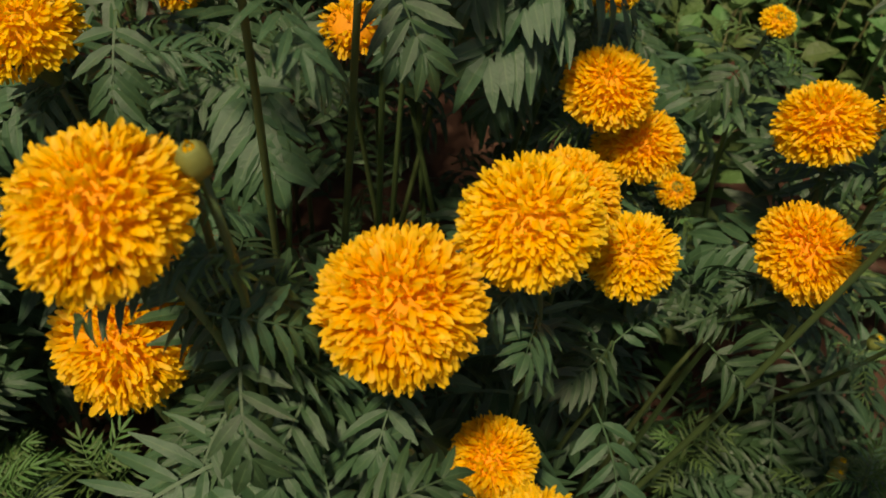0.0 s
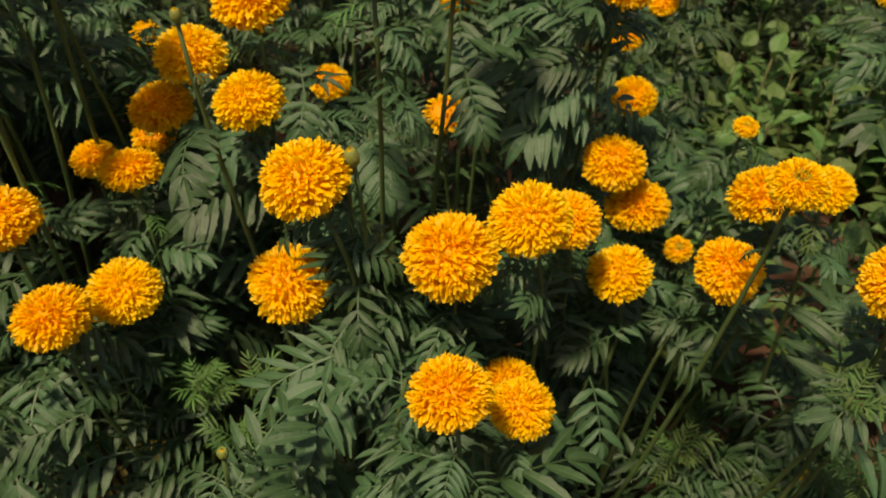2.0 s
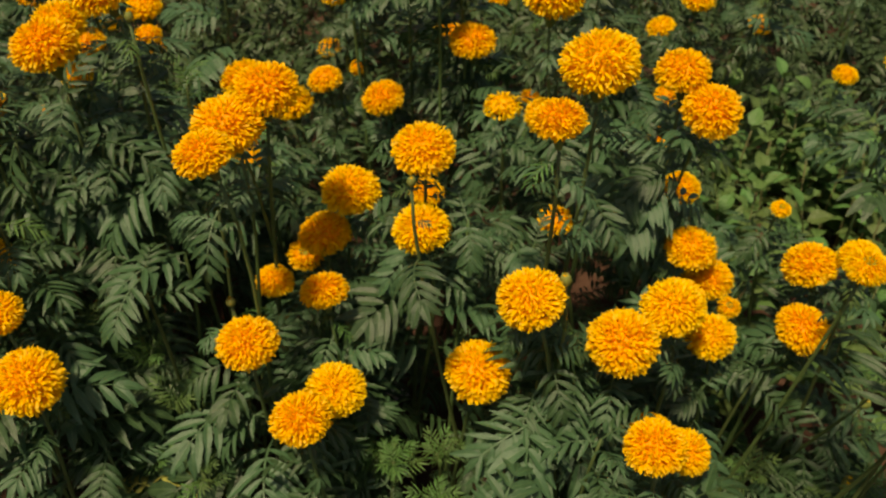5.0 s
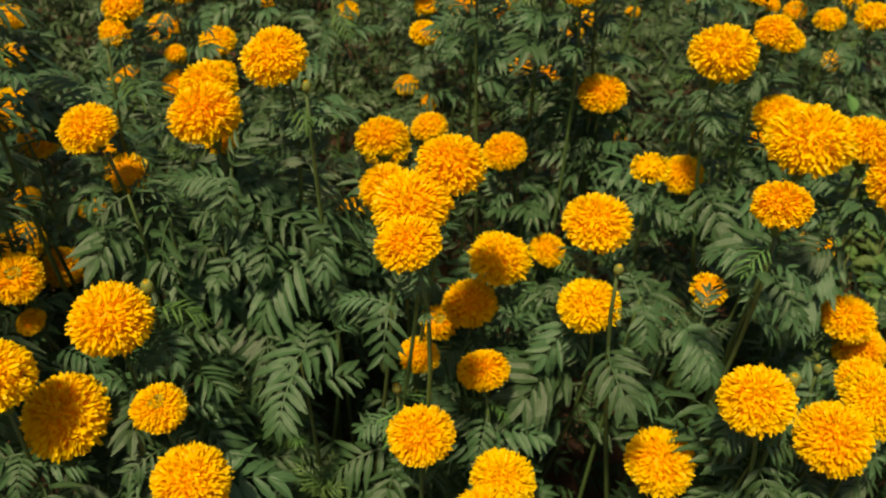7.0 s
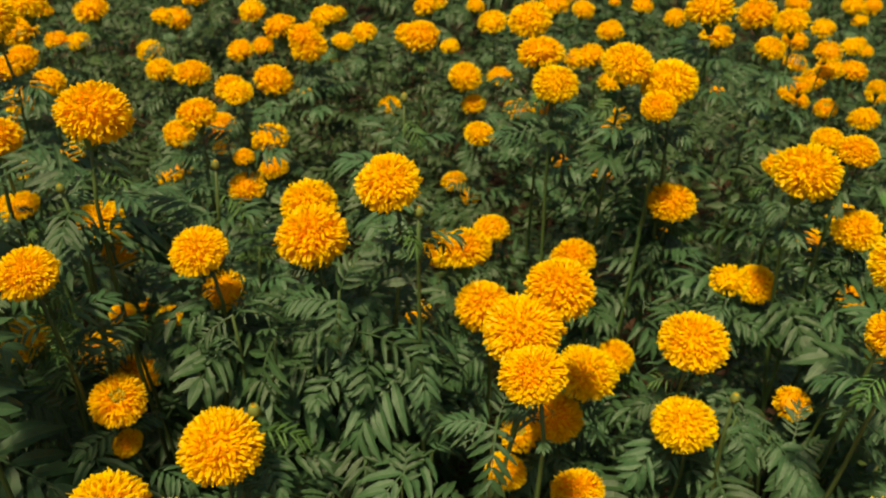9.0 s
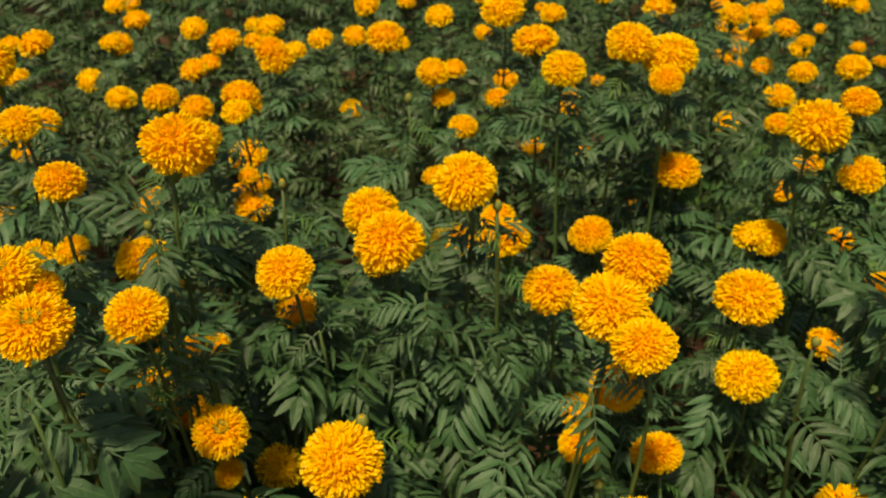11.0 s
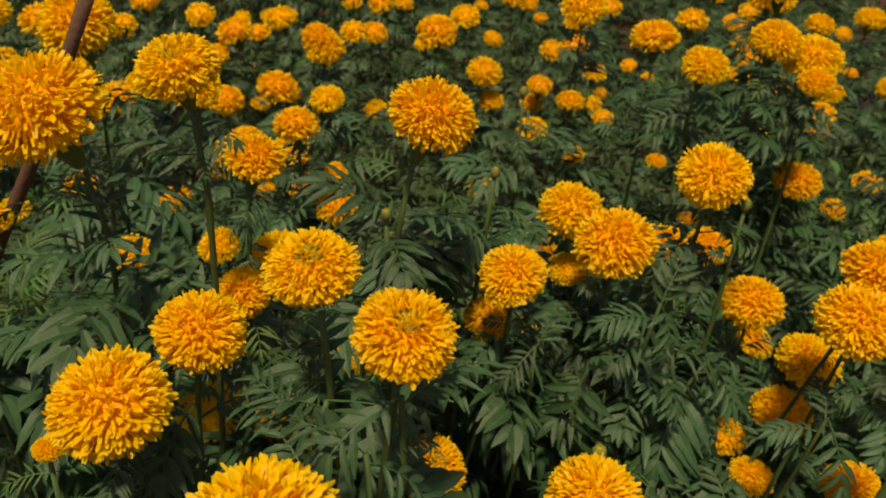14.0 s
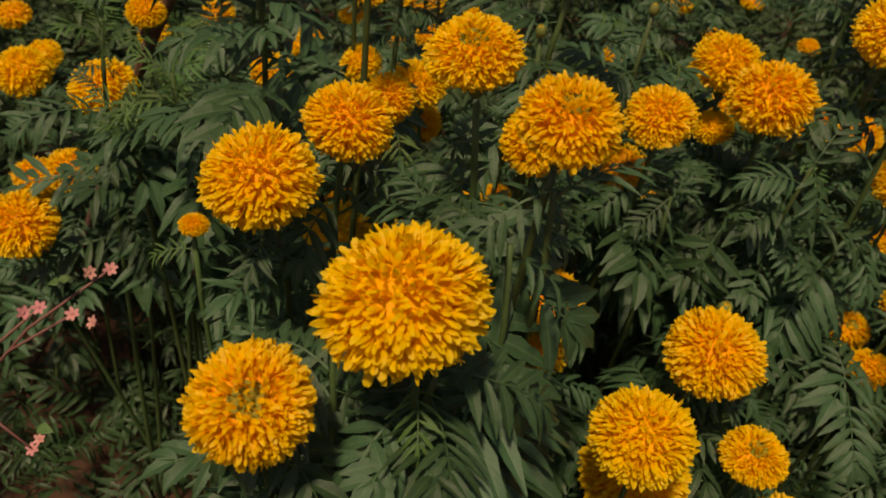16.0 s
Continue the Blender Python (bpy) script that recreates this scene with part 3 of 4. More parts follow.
marigold(0.627, 1.740, 0.908, 0.089)
marigold(-0.082, 1.786, 0.617, 0.062)
marigold(-1.433, 1.812, 0.837, 0.088)
marigold(-0.255, 1.829, 0.692, 0.070)
marigold(0.564, 1.863, 0.794, 0.077)
marigold(-0.676, 1.868, 0.613, 0.063, "eyed")
marigold(-0.254, 1.873, 0.630, 0.064)
marigold(0.181, 1.881, 0.858, 0.089)
marigold(-1.081, 1.886, 0.734, 0.076)
marigold(-0.080, 1.886, 0.713, 0.072)
marigold(-0.140, 1.906, 0.777, 0.081)
marigold(0.549, 1.923, 0.665, 0.067, "eyed")
marigold(-0.374, 1.968, 0.683, 0.073)
marigold(0.484, 1.984, 0.706, 0.071, "eyed")
marigold(-1.607, 1.987, 0.699, 0.070)
marigold(-1.553, 1.995, 0.696, 0.070)
marigold(-0.160, 2.001, 0.738, 0.075, "torn")
marigold(-0.005, 2.016, 0.577, 0.060)
marigold(0.564, 2.031, 0.796, 0.082, "torn")
marigold(-0.518, 2.041, 0.739, 0.058)
marigold(0.534, 2.064, 0.637, 0.065)
marigold(-0.401, 2.070, 0.809, 0.087)
marigold(-0.057, 2.092, 0.799, 0.077)
marigold(-1.061, 2.102, 0.687, 0.069)
marigold(0.616, 2.106, 0.726, 0.085)
marigold(0.511, 2.106, 0.644, 0.065)
marigold(0.513, 2.114, 0.736, 0.074)
marigold(-1.013, 2.123, 0.741, 0.098)
marigold(-1.159, 1.321, 0.450, 0.033)
marigold(-1.099, 2.150, 0.775, 0.079)
marigold(-0.948, 2.153, 0.532, 0.057)
marigold(-0.889, 2.167, 0.767, 0.095)
marigold(0.529, 2.193, 0.783, 0.080)
marigold(0.641, 2.238, 0.654, 0.079)
marigold(-0.201, 2.251, 0.829, 0.086)
marigold(-0.592, 2.278, 0.792, 0.081)
marigold(0.671, 2.333, 0.792, 0.081, "torn")
marigold(-0.199, 2.395, 0.665, 0.067)
marigold(0.228, 2.431, 0.474, 0.052)
marigold(-0.074, 2.461, 0.770, 0.078)
marigold(0.238, 2.481, 0.758, 0.077)
marigold(-0.888, 2.519, 0.688, 0.069, "torn")
marigold(0.654, 2.522, 0.822, 0.085)
marigold(0.449, 2.519, 0.504, 0.055)
marigold(0.148, 2.575, 0.770, 0.078)
marigold(0.909, 2.657, 0.801, 0.082)
marigold(-0.965, 2.737, 0.630, 0.064)
marigold(-0.922, 2.781, 0.459, 0.053)
marigold(1.186, 3.055, 0.725, 0.073)
marigold(-1.077, 0.441, 0.953, 0.046)
marigold(0.291, 0.677, 0.452, 0.042, "eyed")
marigold(0.334, 0.689, 0.648, 0.034, "eyed")
marigold(0.035, 0.715, 0.890, 0.068)

# the large leaves, which the rest keep clear of towards the camera and the sun
FRONDS = []


def frond(x, y, z, dx, dy, dz, broad):
    """Notes a leaf that leaves its stem at x, y, z and reaches by dx, dy, dz to its tip."""
    a = Vector((x, y, z))
    FRONDS.append((a, a + Vector((dx, dy, dz)), broad))


frond(-0.085, 0.490, 0.690, -0.020, -0.085, -0.045, 1.5)
frond(-0.076, 0.274, 0.671, 0.010, -0.066, -0.035, 1.3)
frond(0.248, 0.427, 0.510, 0.044, -0.055, -0.036, 1.1)
frond(0.182, 0.439, 0.485, -0.046, -0.071, 0.005, 1.1)
frond(0.165, 0.395, 0.460, 0.025, -0.090, -0.035, 1.2)
frond(-0.179, 0.470, 0.741, 0.009, -0.058, -0.046, 1.4)
frond(0.000, 0.570, 0.720, 0.006, -0.065, -0.035, 1.4)
frond(-0.041, 0.275, 0.635, -0.025, -0.063, -0.025, 1.2)
frond(-0.020, 0.200, 0.620, 0.062, 0.012, 0.035, 1.0)
frond(-0.703, 0.478, 0.783, -0.079, -0.048, -0.011, 1.0)
frond(-0.644, 0.452, 0.695, 0.006, -0.090, -0.027, 1.2)
frond(-0.559, 0.442, 0.687, -0.059, -0.104, 0.013, 1.1)
frond(-0.115, 0.495, 0.690, 0.035, -0.090, -0.040, 1.5)
frond(-0.658, 0.486, 0.828, 0.093, -0.028, -0.013, 0.9)
frond(-0.015, 0.503, 0.774, 0.017, -0.078, -0.042, 1.2)
frond(-1.060, 0.430, 0.745, 0.095, -0.002, -0.030, 1.2)
frond(-0.748, 0.444, 0.843, -0.024, 0.002, -0.115, 1.1)
frond(-0.647, 0.494, 0.822, 0.119, 0.046, -0.037, 0.9)
frond(-0.799, 0.464, 0.858, -0.039, -0.028, -0.032, 0.9)
frond(-0.676, 0.455, 0.904, 0.000, -0.047, -0.042, 1.2)
frond(-0.958, 0.470, 0.985, 0.014, -0.080, 0.005, 1.2)
frond(-1.034, 0.302, 0.969, -0.006, -0.040, -0.064, 1.1)
frond(-1.000, 0.205, 1.020, -0.058, -0.019, -0.024, 0.9)
frond(-1.020, 0.200, 0.985, -0.048, 0.018, 0.013, 1.0)
frond(0.425, 0.310, 0.610, -0.075, -0.078, -0.010, 1.0)
frond(-0.490, 0.390, 0.790, -0.014, -0.068, -0.055, 1.1)
frond(-0.595, 0.370, 0.695, -0.029, -0.078, -0.040, 1.2)
frond(-0.647, 0.281, 0.470, 0.007, -0.076, -0.040, 1.2)
frond(-0.361, 0.303, 0.509, 0.001, -0.071, -0.044, 1.1)
frond(-1.050, 0.275, 0.952, 0.080, -0.090, -0.052, 1.3)
frond(-1.045, 0.245, 0.930, 0.045, -0.090, -0.068, 1.3)
frond(-1.030, 0.285, 0.958, 0.085, -0.015, -0.023, 1.2)
frond(-1.060, 0.150, 0.935, 0.075, -0.020, -0.020, 1.2)
frond(-1.120, 0.170, 0.930, -0.060, -0.060, -0.050, 1.2)

# far rows of the bed
far = random.Random(21)
added = 0
while added < 105:
    y = 1.75 + 2.9 * far.random()
    x = far.uniform(-2.4 - 0.3 * (y - 1.75), 1.3 + 0.3 * (y - 1.75))
    z = 0.72 + far.gauss(0, 0.07) - 0.05 * (x + 0.5)
    if x > 0.3 and y < 1.8:
        continue
    if all((Vector((x, y, z)) - q).length > 0.13 for q, _ in HEADS):
        marigold(x, y, z, far.uniform(0.052, 0.078), "full" if far.random() > 0.06 else "eyed")
        added += 1
while added < 140:
    y = 1.7 + 2.6 * far.random()
    x = far.uniform(-2.2 - 0.35 * (y - 1.7), -0.7)
    z = 0.78 + far.gauss(0, 0.08)
    if all((Vector((x, y, z)) - q).length > 0.11 for q, _ in HEADS):
        marigold(x, y, z, far.uniform(0.055, 0.085))
        added += 1
for args in PENDING:
    grow(*args)


def canopy(x, y):
    """The height of the foliage, a little under the heads round about."""
    total, weight = 0.62 * 0.6, 0.6
    for q, _ in HEADS:
        w = math.exp(-((q.x - x) ** 2 + (q.y - y) ** 2) / 0.012)
        total, weight = total + w * (q.z - 0.05), weight + w
    h = total / weight
    if y < 0.3:
        h -= (0.3 - y) * (1.5 if x > 0.1 else 1.0)
    if x < -1.2 and y < 0.9:
        h -= 0.22
    if x > 0.1 and y < 0.72:
        h -= min(0.34, (x - 0.1) * 1.6)
    elif x > 0.34:
        h -= min(0.2, (x - 0.34) * 0.6)
    return h


def in_bed(x, y):
    if 0.36 < x and 0.75 < y < 1.75:
        return False
    if (x + 0.5) ** 2 + (y - 0.44) ** 2 < 0.016:
        return False
    return True


# ---- leaves deeper in the bed, beyond counting ----


def undergrowth(name, count, x0, x1, y0, y1, fine, seed, label):
    r = random.Random(seed)
    pool = []
    for k in range(5):
        me = leaf_mesh(200 + seed * 10 + k, 6 if fine else 5, fine, LEAF, 1.0 if fine else 1.25)
        co = np.empty(len(me.vertices) * 3)
        me.vertices.foreach_get("co", co)
        pool.append((co.reshape(-1, 3), [tuple(p.vertices) for p in me.polygons]))
        bpy.data.meshes.remove(me)
    verts, faces, n, made = [], [], 0, 0
    for _ in range(count * 14):
        if made >= count:
            break
        x, y = r.uniform(x0, x1), r.uniform(y0, y1)
        if not in_bed(x, y):
            continue
        h = canopy(x, y)
        z = h * (1 - 0.72 * r.random() ** (0.8 if fine else 1.4)) - (0.15 if fine else 0.02)
        if x > 0.10 and y < 0.62:
            z = r.uniform(0.02, 0.20)
        az = r.uniform(0, 2 * math.pi)
        d = Vector((math.cos(az), math.sin(az), r.gauss(0.25, 0.35))).normalized()
        size = r.uniform(0.065, 0.115) * (1 if fine else 1.15 + 0.25 * (y - 1.2))
        p = Vector((x, y, z))
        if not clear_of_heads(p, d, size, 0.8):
            continue
        m = np.array(aim(p, d, Vector((r.gauss(0, 0.35), r.gauss(-0.1, 0.35), 1)), size))
        co, fs = r.choice(pool)
        verts.append(co @ m[:3, :3].T + m[:3, 3])
        faces += [tuple(v + n for v in f) for f in fs]
        n += len(co)
        made += 1
    me = mesh_from(name, np.concatenate(verts).tolist(), faces, LEAF_SHADED, smooth=False)
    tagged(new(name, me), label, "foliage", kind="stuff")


undergrowth("marigold_foliage", 1150, -1.75, 0.75, -0.05, 1.25, 1, 1, "dense dark green feathery marigold leaves filling the bed, darkened as if in shade")
undergrowth("marigold_foliage", 3100, -2.3, 1.6, 0.95, 2.7, 0, 2, "dark green marigold leaves of the farther rows, darkened as if in shade")
undergrowth("marigold_foliage", 1000, -3.2, -1.7, 0.05, 2.7, 0, 4, "dark green marigold leaves at the edge of the bed, darkened as if in shade")
undergrowth("marigold_foliage", 3900, -3.4, 3.6, 2.6, 6.0, 0, 3, "dark green marigold leaves towards the end of the field, darkened as if in shade")

# ---- young shoots and buds ----


def bud_mesh(seed):
    r = random.Random(seed)
    prof = ((0, 0.22), (0.2, 0.58), (0.7, 0.92), (1.3, 1.0), (1.9, 0.90), (2.3, 0.66), (2.45, 0.5), (2.2, 0.3))
    verts, faces, segs = [], [], 10
    for z, q in prof:
        for k in range(segs):
            az = 2 * math.pi * k / segs
            rib = 1 + (0.06 if k % 2 else -0.06)
            verts.append((q * rib * math.cos(az), q * rib * math.sin(az), z))
    for i in range(len(prof) - 1):
        for k in range(segs):
            k2 = (k + 1) % segs
            faces.append((i * segs + k, i * segs + k2, (i + 1) * segs + k2, (i + 1) * segs + k))
    faces.append(tuple(range((len(prof) - 1) * segs, len(prof) * segs)))
    return mesh_from("bud", verts, faces, BUD)


def bud_petals_mesh(seed):
    """The folded petals that show in the mouth of a bud."""
    r = random.Random(seed)
    verts, faces = [], []
    for k in range(9):
        az, lift = 2 * math.pi * k / 9 + r.gauss(0, 0.1), r.uniform(2.45, 2.75)
        n = len(verts)
        for turn, rad, z in ((-0.4, 0.46, 2.2), (0.4, 0.46, 2.2), (0.25, 0.22, lift), (-0.25, 0.22, lift)):
            verts.append((rad * math.cos(az + turn), rad * math.sin(az + turn), z))
        faces.append((n, n + 1, n + 2, n + 3))
    return mesh_from("folded_petals", verts, faces, PETAL)


BUDS = [bud_mesh(1), bud_mesh(2)]
BUD_PETALS = bud_petals_mesh(3)


def shoot(x, y, z, bud, seed):
    """A leafy shoot with no open head, its tip at x, y, z, with a closed bud of that radius or none."""
    r = random.Random(seed)
    foot = Vector((x + r.gauss(0, 0.05), y + r.gauss(0.10, 0.04), -0.01))
    tip = Vector((x, y, z))
    axis = Vector((r.gauss(0, 0.15), r.gauss(-0.1, 0.15), 1)).normalized()
    label = "green marigold shoot carrying a closed round bud" if bud else "young pale green marigold shoot with feathery leaves"
    thing = tagged(new("marigold_shoot"), label, "plant", "marigold shoots in the bed")
    thing.matrix_basis = Matrix.Translation(foot)
    pts = [p - foot for p in stem_path(foot, tip, axis, r)]
    v, f = tube(pts, [0.0042 - 0.0003 * k for k in range(len(pts))], 6)
    part("stem", mesh_from("stem", v, f, STEM), thing)
    if bud:
        q = axis.to_track_quat("Z", "Y").to_matrix().to_4x4()
        closed = part("bud", r.choice(BUDS), thing, Matrix.Translation(tip - foot) @ q @ Matrix.Diagonal((bud, bud, bud, 1)))
        part("folded_petals", BUD_PETALS, closed, None, "yellow tips of folded petals")
    else:
        for k in range(7):
            az, size = k * 2.4 + r.random(), r.uniform(0.03, 0.055)
            d = Vector((math.cos(az), math.sin(az), r.uniform(0.6, 1.6))).normalized()
            part("young_leaf", r.choice(LEAF_TOP), thing, aim(pts[-1] - axis * 0.006 * k, d, axis, size))
    leaves_on(thing, foot, pts, r, 8 if y < 1.1 else 4, 0.025, y < 0.65, 0.05)


shoot(-0.088, 0.277, 0.775, 0.0075, 900)
shoot(-0.479, 0.362, 0.664, 0.0061, 901)
shoot(-0.759, 0.373, 0.787, 0.0075, 902)
shoot(-0.592, 0.478, 0.991, 0.0054, 903)
shoot(-0.623, 1.020, 0.927, 0.0068, 904)
shoot(-0.077, 0.255, 0.799, 0.0068, 905)
shoot(-0.252, 0.346, 0.862, 0.0054, 906)
shoot(-0.829, 0.554, 0.999, 0.0048, 908)
shoot(-0.142, 0.083, 0.631, 0.0048, 911)
shoot(-0.288, 0.344, 0.420, 0, 930)
shoot(-0.208, 0.321, 0.450, 0, 931)
shoot(-0.292, 0.332, 0.420, 0, 932)
shoot(0.467, 0.325, 0.450, 0, 933)
shoot(-0.621, 0.744, 0.800, 0, 934)
shoot(-0.974, 0.416, 0.850, 0, 935)
shoot(-0.078, 0.301, 0.660, 0, 936)
shoot(-0.267, 0.303, 0.450, 0, 937)

shoot(-1.330, 0.578, 0.947, 0, 940)
shoot(-1.261, 0.526, 0.922, 0, 941)
shoot(-1.302, 0.517, 0.876, 0, 942)
shoot(-0.700, 0.705, 0.640, 0, 950)
shoot(-0.589, 0.682, 0.600, 0, 951)
shoot(-0.667, 0.572, 0.600, 0, 952)
shoot(-0.741, 0.853, 0.660, 0, 953)
shoot(-0.582, 0.806, 0.620, 0, 954)
shoot(-0.373, 0.591, 0.500, 0, 955)
shoot(-0.394, 0.700, 0.520, 0, 956)
shoot(-0.606, 0.405, 0.420, 0, 957)
shoot(0.495, 0.504, 0.450, 0, 958)
shoot(-0.700, 0.400, 0.580, 0, 960)
shoot(-0.620, 0.420, 0.530, 0, 961)
shoot(-0.780, 0.580, 0.640, 0, 962)
shoot(-0.680, 0.520, 0.600, 0, 963)
shoot(-0.850, 0.700, 0.680, 0, 964)
shoot(-0.600, 0.310, 0.420, 0, 965)
shoot(-0.520, 0.270, 0.450, 0, 966)
shoot(-0.570, 0.350, 0.500, 0, 967)
shoot(-0.293, 0.345, 0.410, 0, 968)
shoot(-0.213, 0.256, 0.430, 0, 969)
shoot(-0.006, 0.241, 0.435, 0, 970)
shoot(0.373, 0.253, 0.622, 0, 971)
shoot(-1.084, 0.530, 0.680, 0, 972)
shoot(-1.290, 0.620, 0.840, 0, 973)
shoot(-0.960, 0.444, 1.013, 0.0045, 974)


def spreading(a, b, broad, seed):
    """A side shoot that carries one large spreading leaf from a to b, a smaller one behind it and young ones below."""
    r = random.Random(seed)
    foot = Vector((a.x + r.gauss(0, 0.03), a.y + r.uniform(0.06, 0.12), -0.01))
    thing = tagged(new("marigold_shoot"), "marigold shoot with one large dark green spreading feathery leaf", "plant", "marigold shoots in the bed")
    thing.matrix_basis = Matrix.Translation(foot)
    way = (b - a).normalized()
    axis = (Vector((0, 0, 1)) + way * 0.25).normalized()
    pts = [p - foot for p in stem_path(foot, a, axis, r)]
    v, f = tube(pts, [0.0040 - 0.00030 * k for k in range(len(pts))], 6)
    part("stem", mesh_from("stem", v, f, STEM), thing)
    me = leaf_mesh(seed, 5 + seed % 3, 2, LEAF, broad)
    part("leaf", me, thing, aim(pts[-1], way, Vector((r.gauss(0, 0.12), -0.25, 1)), (b - a).length / 1.08))
    side = way.cross(Vector((0, 0, 1))).normalized()
    for k in range(4):
        d = ((-way if k < 1 else side * (1 if k % 2 else -1)) + Vector((r.gauss(0, 0.2), r.gauss(0, 0.2), r.uniform(-0.2, 0.4)))).normalized()
        size = (0.055 if k < 1 else 0.062) * r.uniform(0.8, 1.2)
        p = pts[-1].lerp(pts[-2], 0.12 + 0.26 * k)
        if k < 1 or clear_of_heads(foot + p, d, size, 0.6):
            part("leaf", r.choice(LEAF_FINE), thing, aim(p, d, axis, size))


for k, (a, b, broad) in enumerate(FRONDS):
    spreading(a, b, broad, 2000 + k)
some = random.Random(5)
added = 0
while added < 28:
    x, y = some.uniform(-1.5, 0.6), 0.02 + 1.3 * some.random()
    if not in_bed(x, y):
        continue
    z = canopy(x, y) + some.gauss(-0.02, 0.03)
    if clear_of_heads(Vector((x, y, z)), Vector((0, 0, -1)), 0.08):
        shoot(x, y, z, some.choice((0, 0, 0.006, 0.009)), 1000 + added)
        added += 1

# ---- broad-leaved weeds at the open end of the bed ----


def ovate_mesh(seed):
    """An ovate weed leaf of length 1 along y, folded along its rib, on a short stalk."""
    r = random.Random(seed)
    verts, faces, rows = [], [], 6
    fold, droop, wave = r.uniform(0.1, 0.35), r.uniform(0.1, 0.5), r.uniform(0.01, 0.03)
    for s in range(rows + 1):
        u = s / rows
        w = 0.27 * (math.sin(math.pi * u ** 0.8) if s < rows else 0.02) + (0.015 if s == 0 else 0)
        zc = 0.12 * math.sin(2 * u) - droop * u * u * 0.5
        for k in (-1, -0.5, 0, 0.5, 1):
            verts.append((k * w, 0.12 + 0.88 * u, zc + fold * abs(k) * w + wave * math.sin(9 * u + 3 * k)))
    for s in range(rows):
        for k in range(4):
            a = s * 5 + k
            faces.append((a, a + 1, a + 6, a + 5))
    n = len(verts)
    v, f = tube([(0, 0, 0), (0, 0.07, 0.01), (0, 0.13, 0.0)], [0.02, 0.016, 0.014], 4)
    verts += v
    faces += [tuple(i + n for i in q) for q in f]
    return mesh_from("leaf", verts, faces, WEED, smooth=False)


OVATE = [ovate_mesh(300 + k) for k in range(5)]


def weed(x, y, height, seed):
    r = random.Random(seed)
    thing = tagged(new("weed"), "light green broad-leaved weed with pointed oval leaves", "weed", "weeds beside the bed")
    thing.matrix_basis = Matrix.Translation((x, y, -0.01))
    top = Vector((r.gauss(0, 0.05), r.gauss(-0.03, 0.05), height))
    pts = [top * (k / 5) + Vector((0, 0, 0)) + Vector((r.gauss(0, 0.006), r.gauss(0, 0.006), 0)) * (k > 0) for k in range(6)]
    v, f = tube(pts, [0.0032 - 0.0003 * k for k in range(6)], 5)
    part("stem", mesh_from("stem", v, f, WEED_STEM), thing)
    spin, nodes = r.uniform(0, 6.28), 6
    for k in range(nodes):
        u = 0.3 + 0.7 * k / (nodes - 1)
        i = min(4, int(u * 5))
        p = pts[i].lerp(pts[i + 1], u * 5 - i)
        for half in (0, 1):
            az = spin + k * 1.6 + half * math.pi + r.gauss(0, 0.25)
            size = (0.086 - 0.034 * (k / nodes)) * r.uniform(0.75, 1.3)
            d = Vector((math.cos(az), math.sin(az), 0.25 + 0.1 * k + r.gauss(0, 0.2))).normalized()
            part("leaf", r.choice(OVATE), thing, aim(p, d, Vector((r.gauss(0, 0.2), r.gauss(-0.1, 0.2), 1)), size))


green = random.Random(77)
for k in range(150):
    x = 0.32 + 1.1 * green.random()
    y = 0.78 + 1.15 * green.random()
    weed(x, y, green.uniform(0.24, 0.46), 500 + k)

# ---- a wooden stake among the plants ----


def stake():
    r = random.Random(3)
    thing = tagged(new("wooden_stake"), "slanting rough brown wooden stake stuck in the bed", "stake")
    foot, top = Vector(STAKE_FOOT), Vector(STAKE_TOP)
    thing.matrix_basis = Matrix.Translation(foot)
    pts = [(top - foot) * (k / 12) + Vector((r.gauss(0, 0.004), r.gauss(0, 0.004), 0)) for k in range(13)]
    v, f = tube(pts, [0.0085 - 0.0002 * k + r.gauss(0, 0.0007) for k in range(13)], 9)
    part("pole", mesh_from("pole", v, f, WOOD), thing)
    for k in (5, 9):
        d = Vector((r.gauss(0, 1), r.gauss(0, 1), 0.6)).normalized()
        v, f = tube([pts[k], pts[k] + d * 0.016, pts[k] + d * 0.022], [0.006, 0.005, 0.003], 6)
        part("twig_stub", mesh_from("twig_stub", v, f, WOOD), thing)


STAKE_FOOT, STAKE_TOP = (-1.685, 1.013, -0.03), (-1.179, 0.591, 1.180)
stake()

# ---- yellowing leaves low in the bed ----


def wilting(x, y, z, seed, count):
    r = random.Random(seed)
    thing = tagged(new("wilting_shoot"), "low marigold shoot with yellowed drooping leaves", "plant")
    foot = Vector((x, y + 0.03, -0.01))
    thing.matrix_basis = Matrix.Translation(foot)
    pts = [Vector((0, -0.03 * u, (z + 0.01) * u)) for u in (0, 0.3, 0.6, 1.0)]
    v, f = tube(pts, [0.004, 0.0035, 0.003, 0.0022], 6)
    part("stem", mesh_from("stem", v, f, STEM), thing)
    for k in range(count):
        az = k * 2.1 + r.uniform(0, 0.8)
        d = Vector((math.cos(az), math.sin(az) - 0.4, r.uniform(-0.3, 0.3))).normalized()
        part("leaf", r.choice(LEAF_YELLOW), thing, aim(pts[-1] - Vector((0, 0, 0.012 * k)), d, (0, -0.2, 1), r.uniform(0.07, 0.11)))


wilting(-0.426, 0.376, 0.22, 1, 3)
wilting(-0.603, 0.300, 0.390, 2, 5)
wilting(-0.44, 0.42, 0.16, 3, 2)

# ---- pale scraps on the soil ----


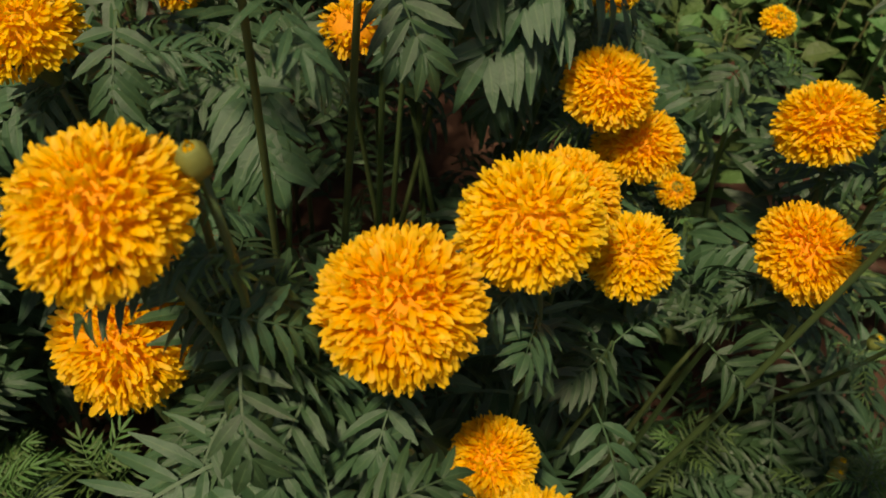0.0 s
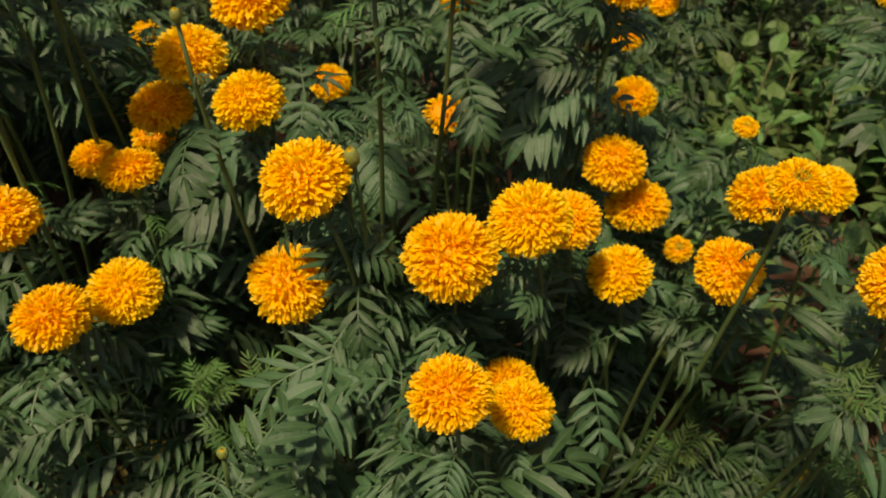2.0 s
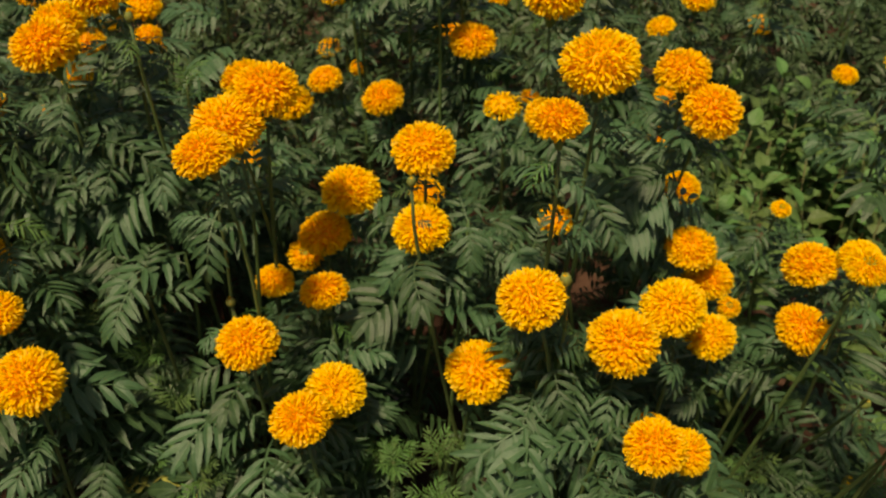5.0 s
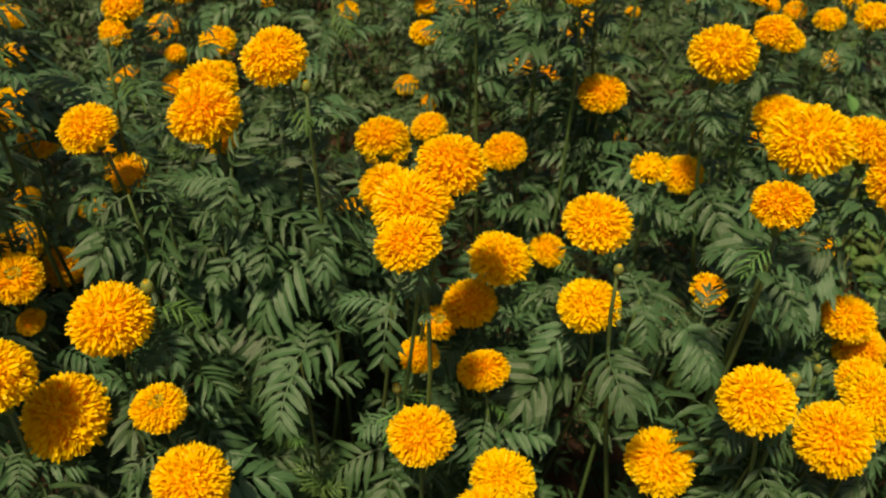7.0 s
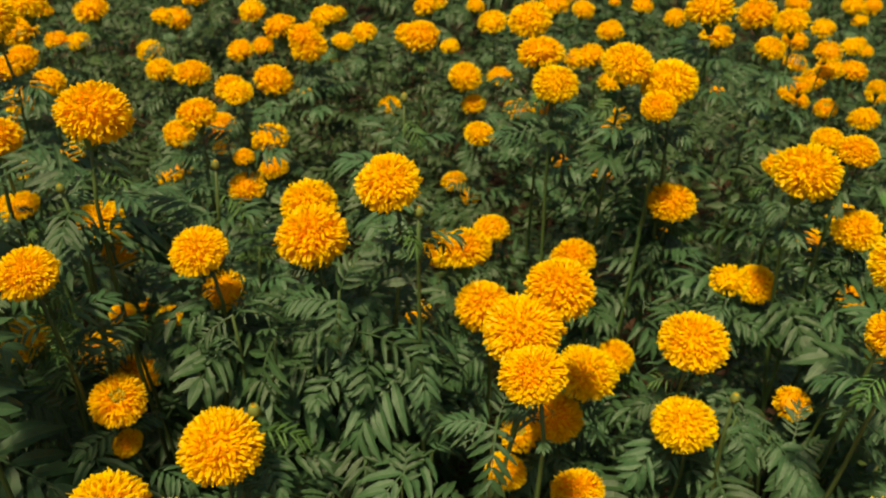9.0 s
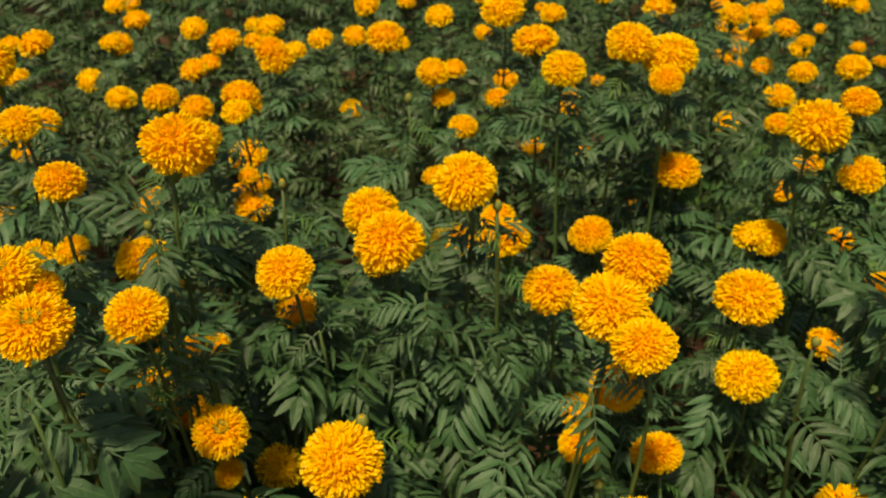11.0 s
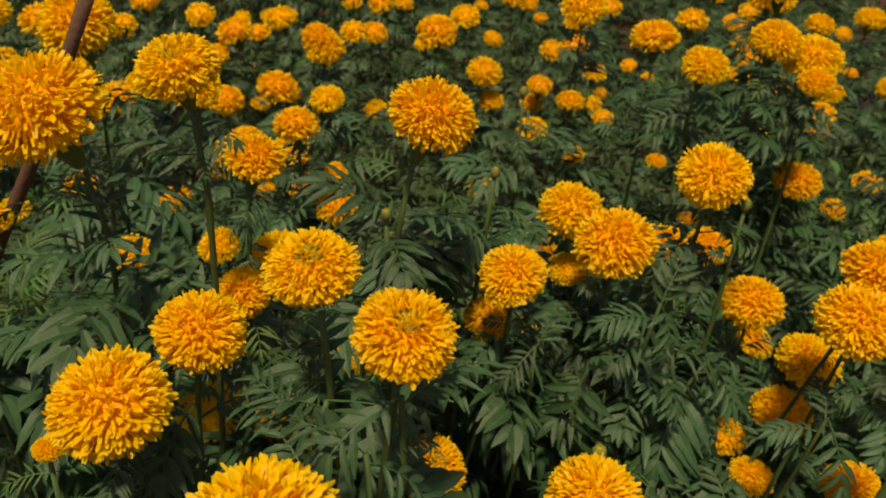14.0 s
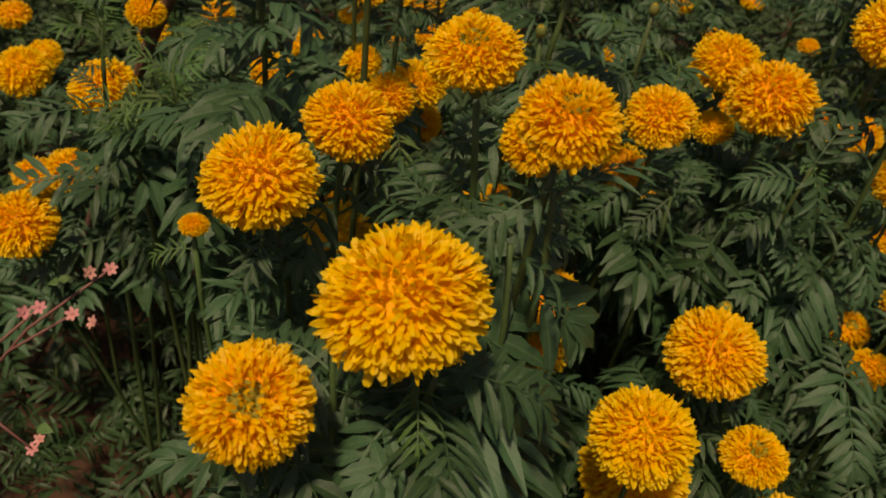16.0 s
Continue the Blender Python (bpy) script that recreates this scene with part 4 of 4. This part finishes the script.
def scrap(x, y, size, seed):
    """A crumpled pale sheet, thick enough to stand in folds."""
    r = random.Random(seed)
    verts, faces, n = [], [], 7
    for side in (0, 1):
        for j in range(n):
            for i in range(n):
                a, b = i / (n - 1) - 0.5, j / (n - 1) - 0.5
                z = 0.35 * abs(noise.noise((a * 3 + seed, b * 3, 1.0))) + 0.25 * abs(a + b)
                verts.append((a * size, b * size * 0.7, size * z + 0.0012 * side))
    for side in (0, 1):
        for j in range(n - 1):
            for i in range(n - 1):
                a = side * n * n + j * n + i
                q = (a, a + 1, a + n + 1, a + n)
                faces.append(q if side else q[::-1])
    ob = tagged(new("scrap", mesh_from("scrap", verts, faces, LITTER, smooth=False)), "crumpled pale scrap lying on the soil", "litter")
    ob.matrix_basis = pose(x, y, 0.012, r.uniform(-20, 20), r.uniform(-20, 20), r.uniform(0, 360))


scrap(-0.33, 0.93, 0.07, 4)
scrap(-0.30, 0.86, 0.06, 9)

# ---- a slender wild plant with pink starry flowers ----


def star_mesh(seed):
    r = random.Random(seed)
    verts, faces = [], []
    for k in range(6):
        az = k * math.pi / 3 + r.gauss(0, 0.1)
        d = Vector((math.cos(az), math.sin(az), 0.55)).normalized()
        s = d.cross(Vector((0, 0, 1))).normalized()
        n = len(verts)
        for u, w in ((0, 0.10), (0.45, 0.24), (0.8, 0.2), (1.0, 0.02)):
            p = d * u - Vector((0, 0, 0.25 * u * u))
            verts += [p - s * w, p + Vector((0, 0, -0.05)), p + s * w]
        for j in range(3):
            for i in (0, 1):
                a = n + 3 * j + i
                faces.append((a, a + 1, a + 4, a + 3))
    n = len(verts)
    v, f = tube([(0, 0, -0.9), (0, 0, -0.3), (0, 0, 0.15)], [0.12, 0.26, 0.2], 6)
    verts += v
    faces += [tuple(i + n for i in q) for q in f]
    return mesh_from("blossom", verts, faces, PINK)


def pink_plant(x, y, tips, seed):
    r = random.Random(seed)
    thing = tagged(new("pink_wildflower"), "slender wildflower with tiny pink starry blossoms on thin reddish stalks", "flower")
    foot = Vector((x, y, -0.01))
    thing.matrix_basis = Matrix.Translation(foot)
    fork = Vector((0.02, 0.0, 0.84))
    v, f = tube([(0, 0, 0), (0.005, 0, 0.4), fork], [0.0025, 0.002, 0.0015], 5)
    part("stem", mesh_from("stem", v, f, PINK_STEM), thing)
    star = star_mesh(seed)
    for k, tip in enumerate(tips):
        e = Vector(tip) - foot
        mid = fork.lerp(e, 0.5) + Vector((0, 0, 0.012))
        v, f = tube([fork, mid, e], [0.0012, 0.0010, 0.0008], 5)
        stalk = part("stalk", mesh_from("stalk", v, f, PINK_STEM), thing)
        for j in range(2):
            off = Vector((r.gauss(0, 0.006), r.gauss(0, 0.006), r.gauss(0, 0.005))) if j else Vector()
            q = Vector((r.gauss(0, 0.5), -0.5, 0.8)).normalized().to_track_quat("Z", "Y").to_matrix().to_4x4()
            part("blossom", star, stalk, Matrix.Translation(e + off) @ q @ Matrix.Diagonal((0.0052, 0.0052, 0.0052, 1)))
    for spot, size in (((-1.279, 0.210, 0.939), 0.013), ((-1.268, 0.214, 0.940), 0.010), ((-1.296, 0.187, 0.842), 0.014)):
        d = Vector((r.gauss(0, 0.4), -0.3, r.uniform(-0.4, 0.3))).normalized()
        part("leaf", OVATE[1], thing, aim(Vector(spot) - foot, d, (0, -0.5, 1), size))
    for k in range(4):
        az = k * 1.9
        d = Vector((math.cos(az), math.sin(az), 0.4)).normalized()
        part("leaf", OVATE[k % 5], thing, aim(Vector((0.003, 0, 0.5 + 0.09 * k)), d, (0, 0, 1), 0.035))


pink_plant(-1.37, 0.21, ((-1.248, 0.219, 0.942), (-1.283, 0.197, 0.930), (-1.266, 0.198, 0.925), (-1.30, 0.186, 0.823)), 6)

# ---- a black bucket by the path beyond the bed ----


def bucket(x, y):
    thing = tagged(new("bucket"), "black plastic bucket standing on the path", "bucket")
    thing.matrix_basis = Matrix.Translation((x, y, 0))
    prof = ((0.0, 0.0), (0.13, 0.0), (0.165, 0.30), (0.18, 0.305), (0.18, 0.325), (0.158, 0.325), (0.125, 0.02), (0.0, 0.02))
    verts, faces, segs = [], [], 24
    for q, z in prof:
        for k in range(segs):
            az = 2 * math.pi * k / segs
            verts.append((q * math.cos(az), q * math.sin(az), z))
    for i in range(len(prof) - 1):
        for k in range(segs):
            k2 = (k + 1) % segs
            faces.append((i * segs + k, i * segs + k2, (i + 1) * segs + k2, (i + 1) * segs + k))
    part("body", mesh_from("body", verts, faces, PLASTIC), thing)
    pts = [(0.17 * math.cos(a), 0.03 + 0.10 * math.sin(a), 0.31 + 0.14 * math.sin(a)) for a in (math.pi * k / 12 for k in range(13))]
    v, f = tube(pts, [0.004] * 13, 6)
    part("handle", mesh_from("handle", v, f, PLASTIC), thing)


bucket(1.75, 2.75)
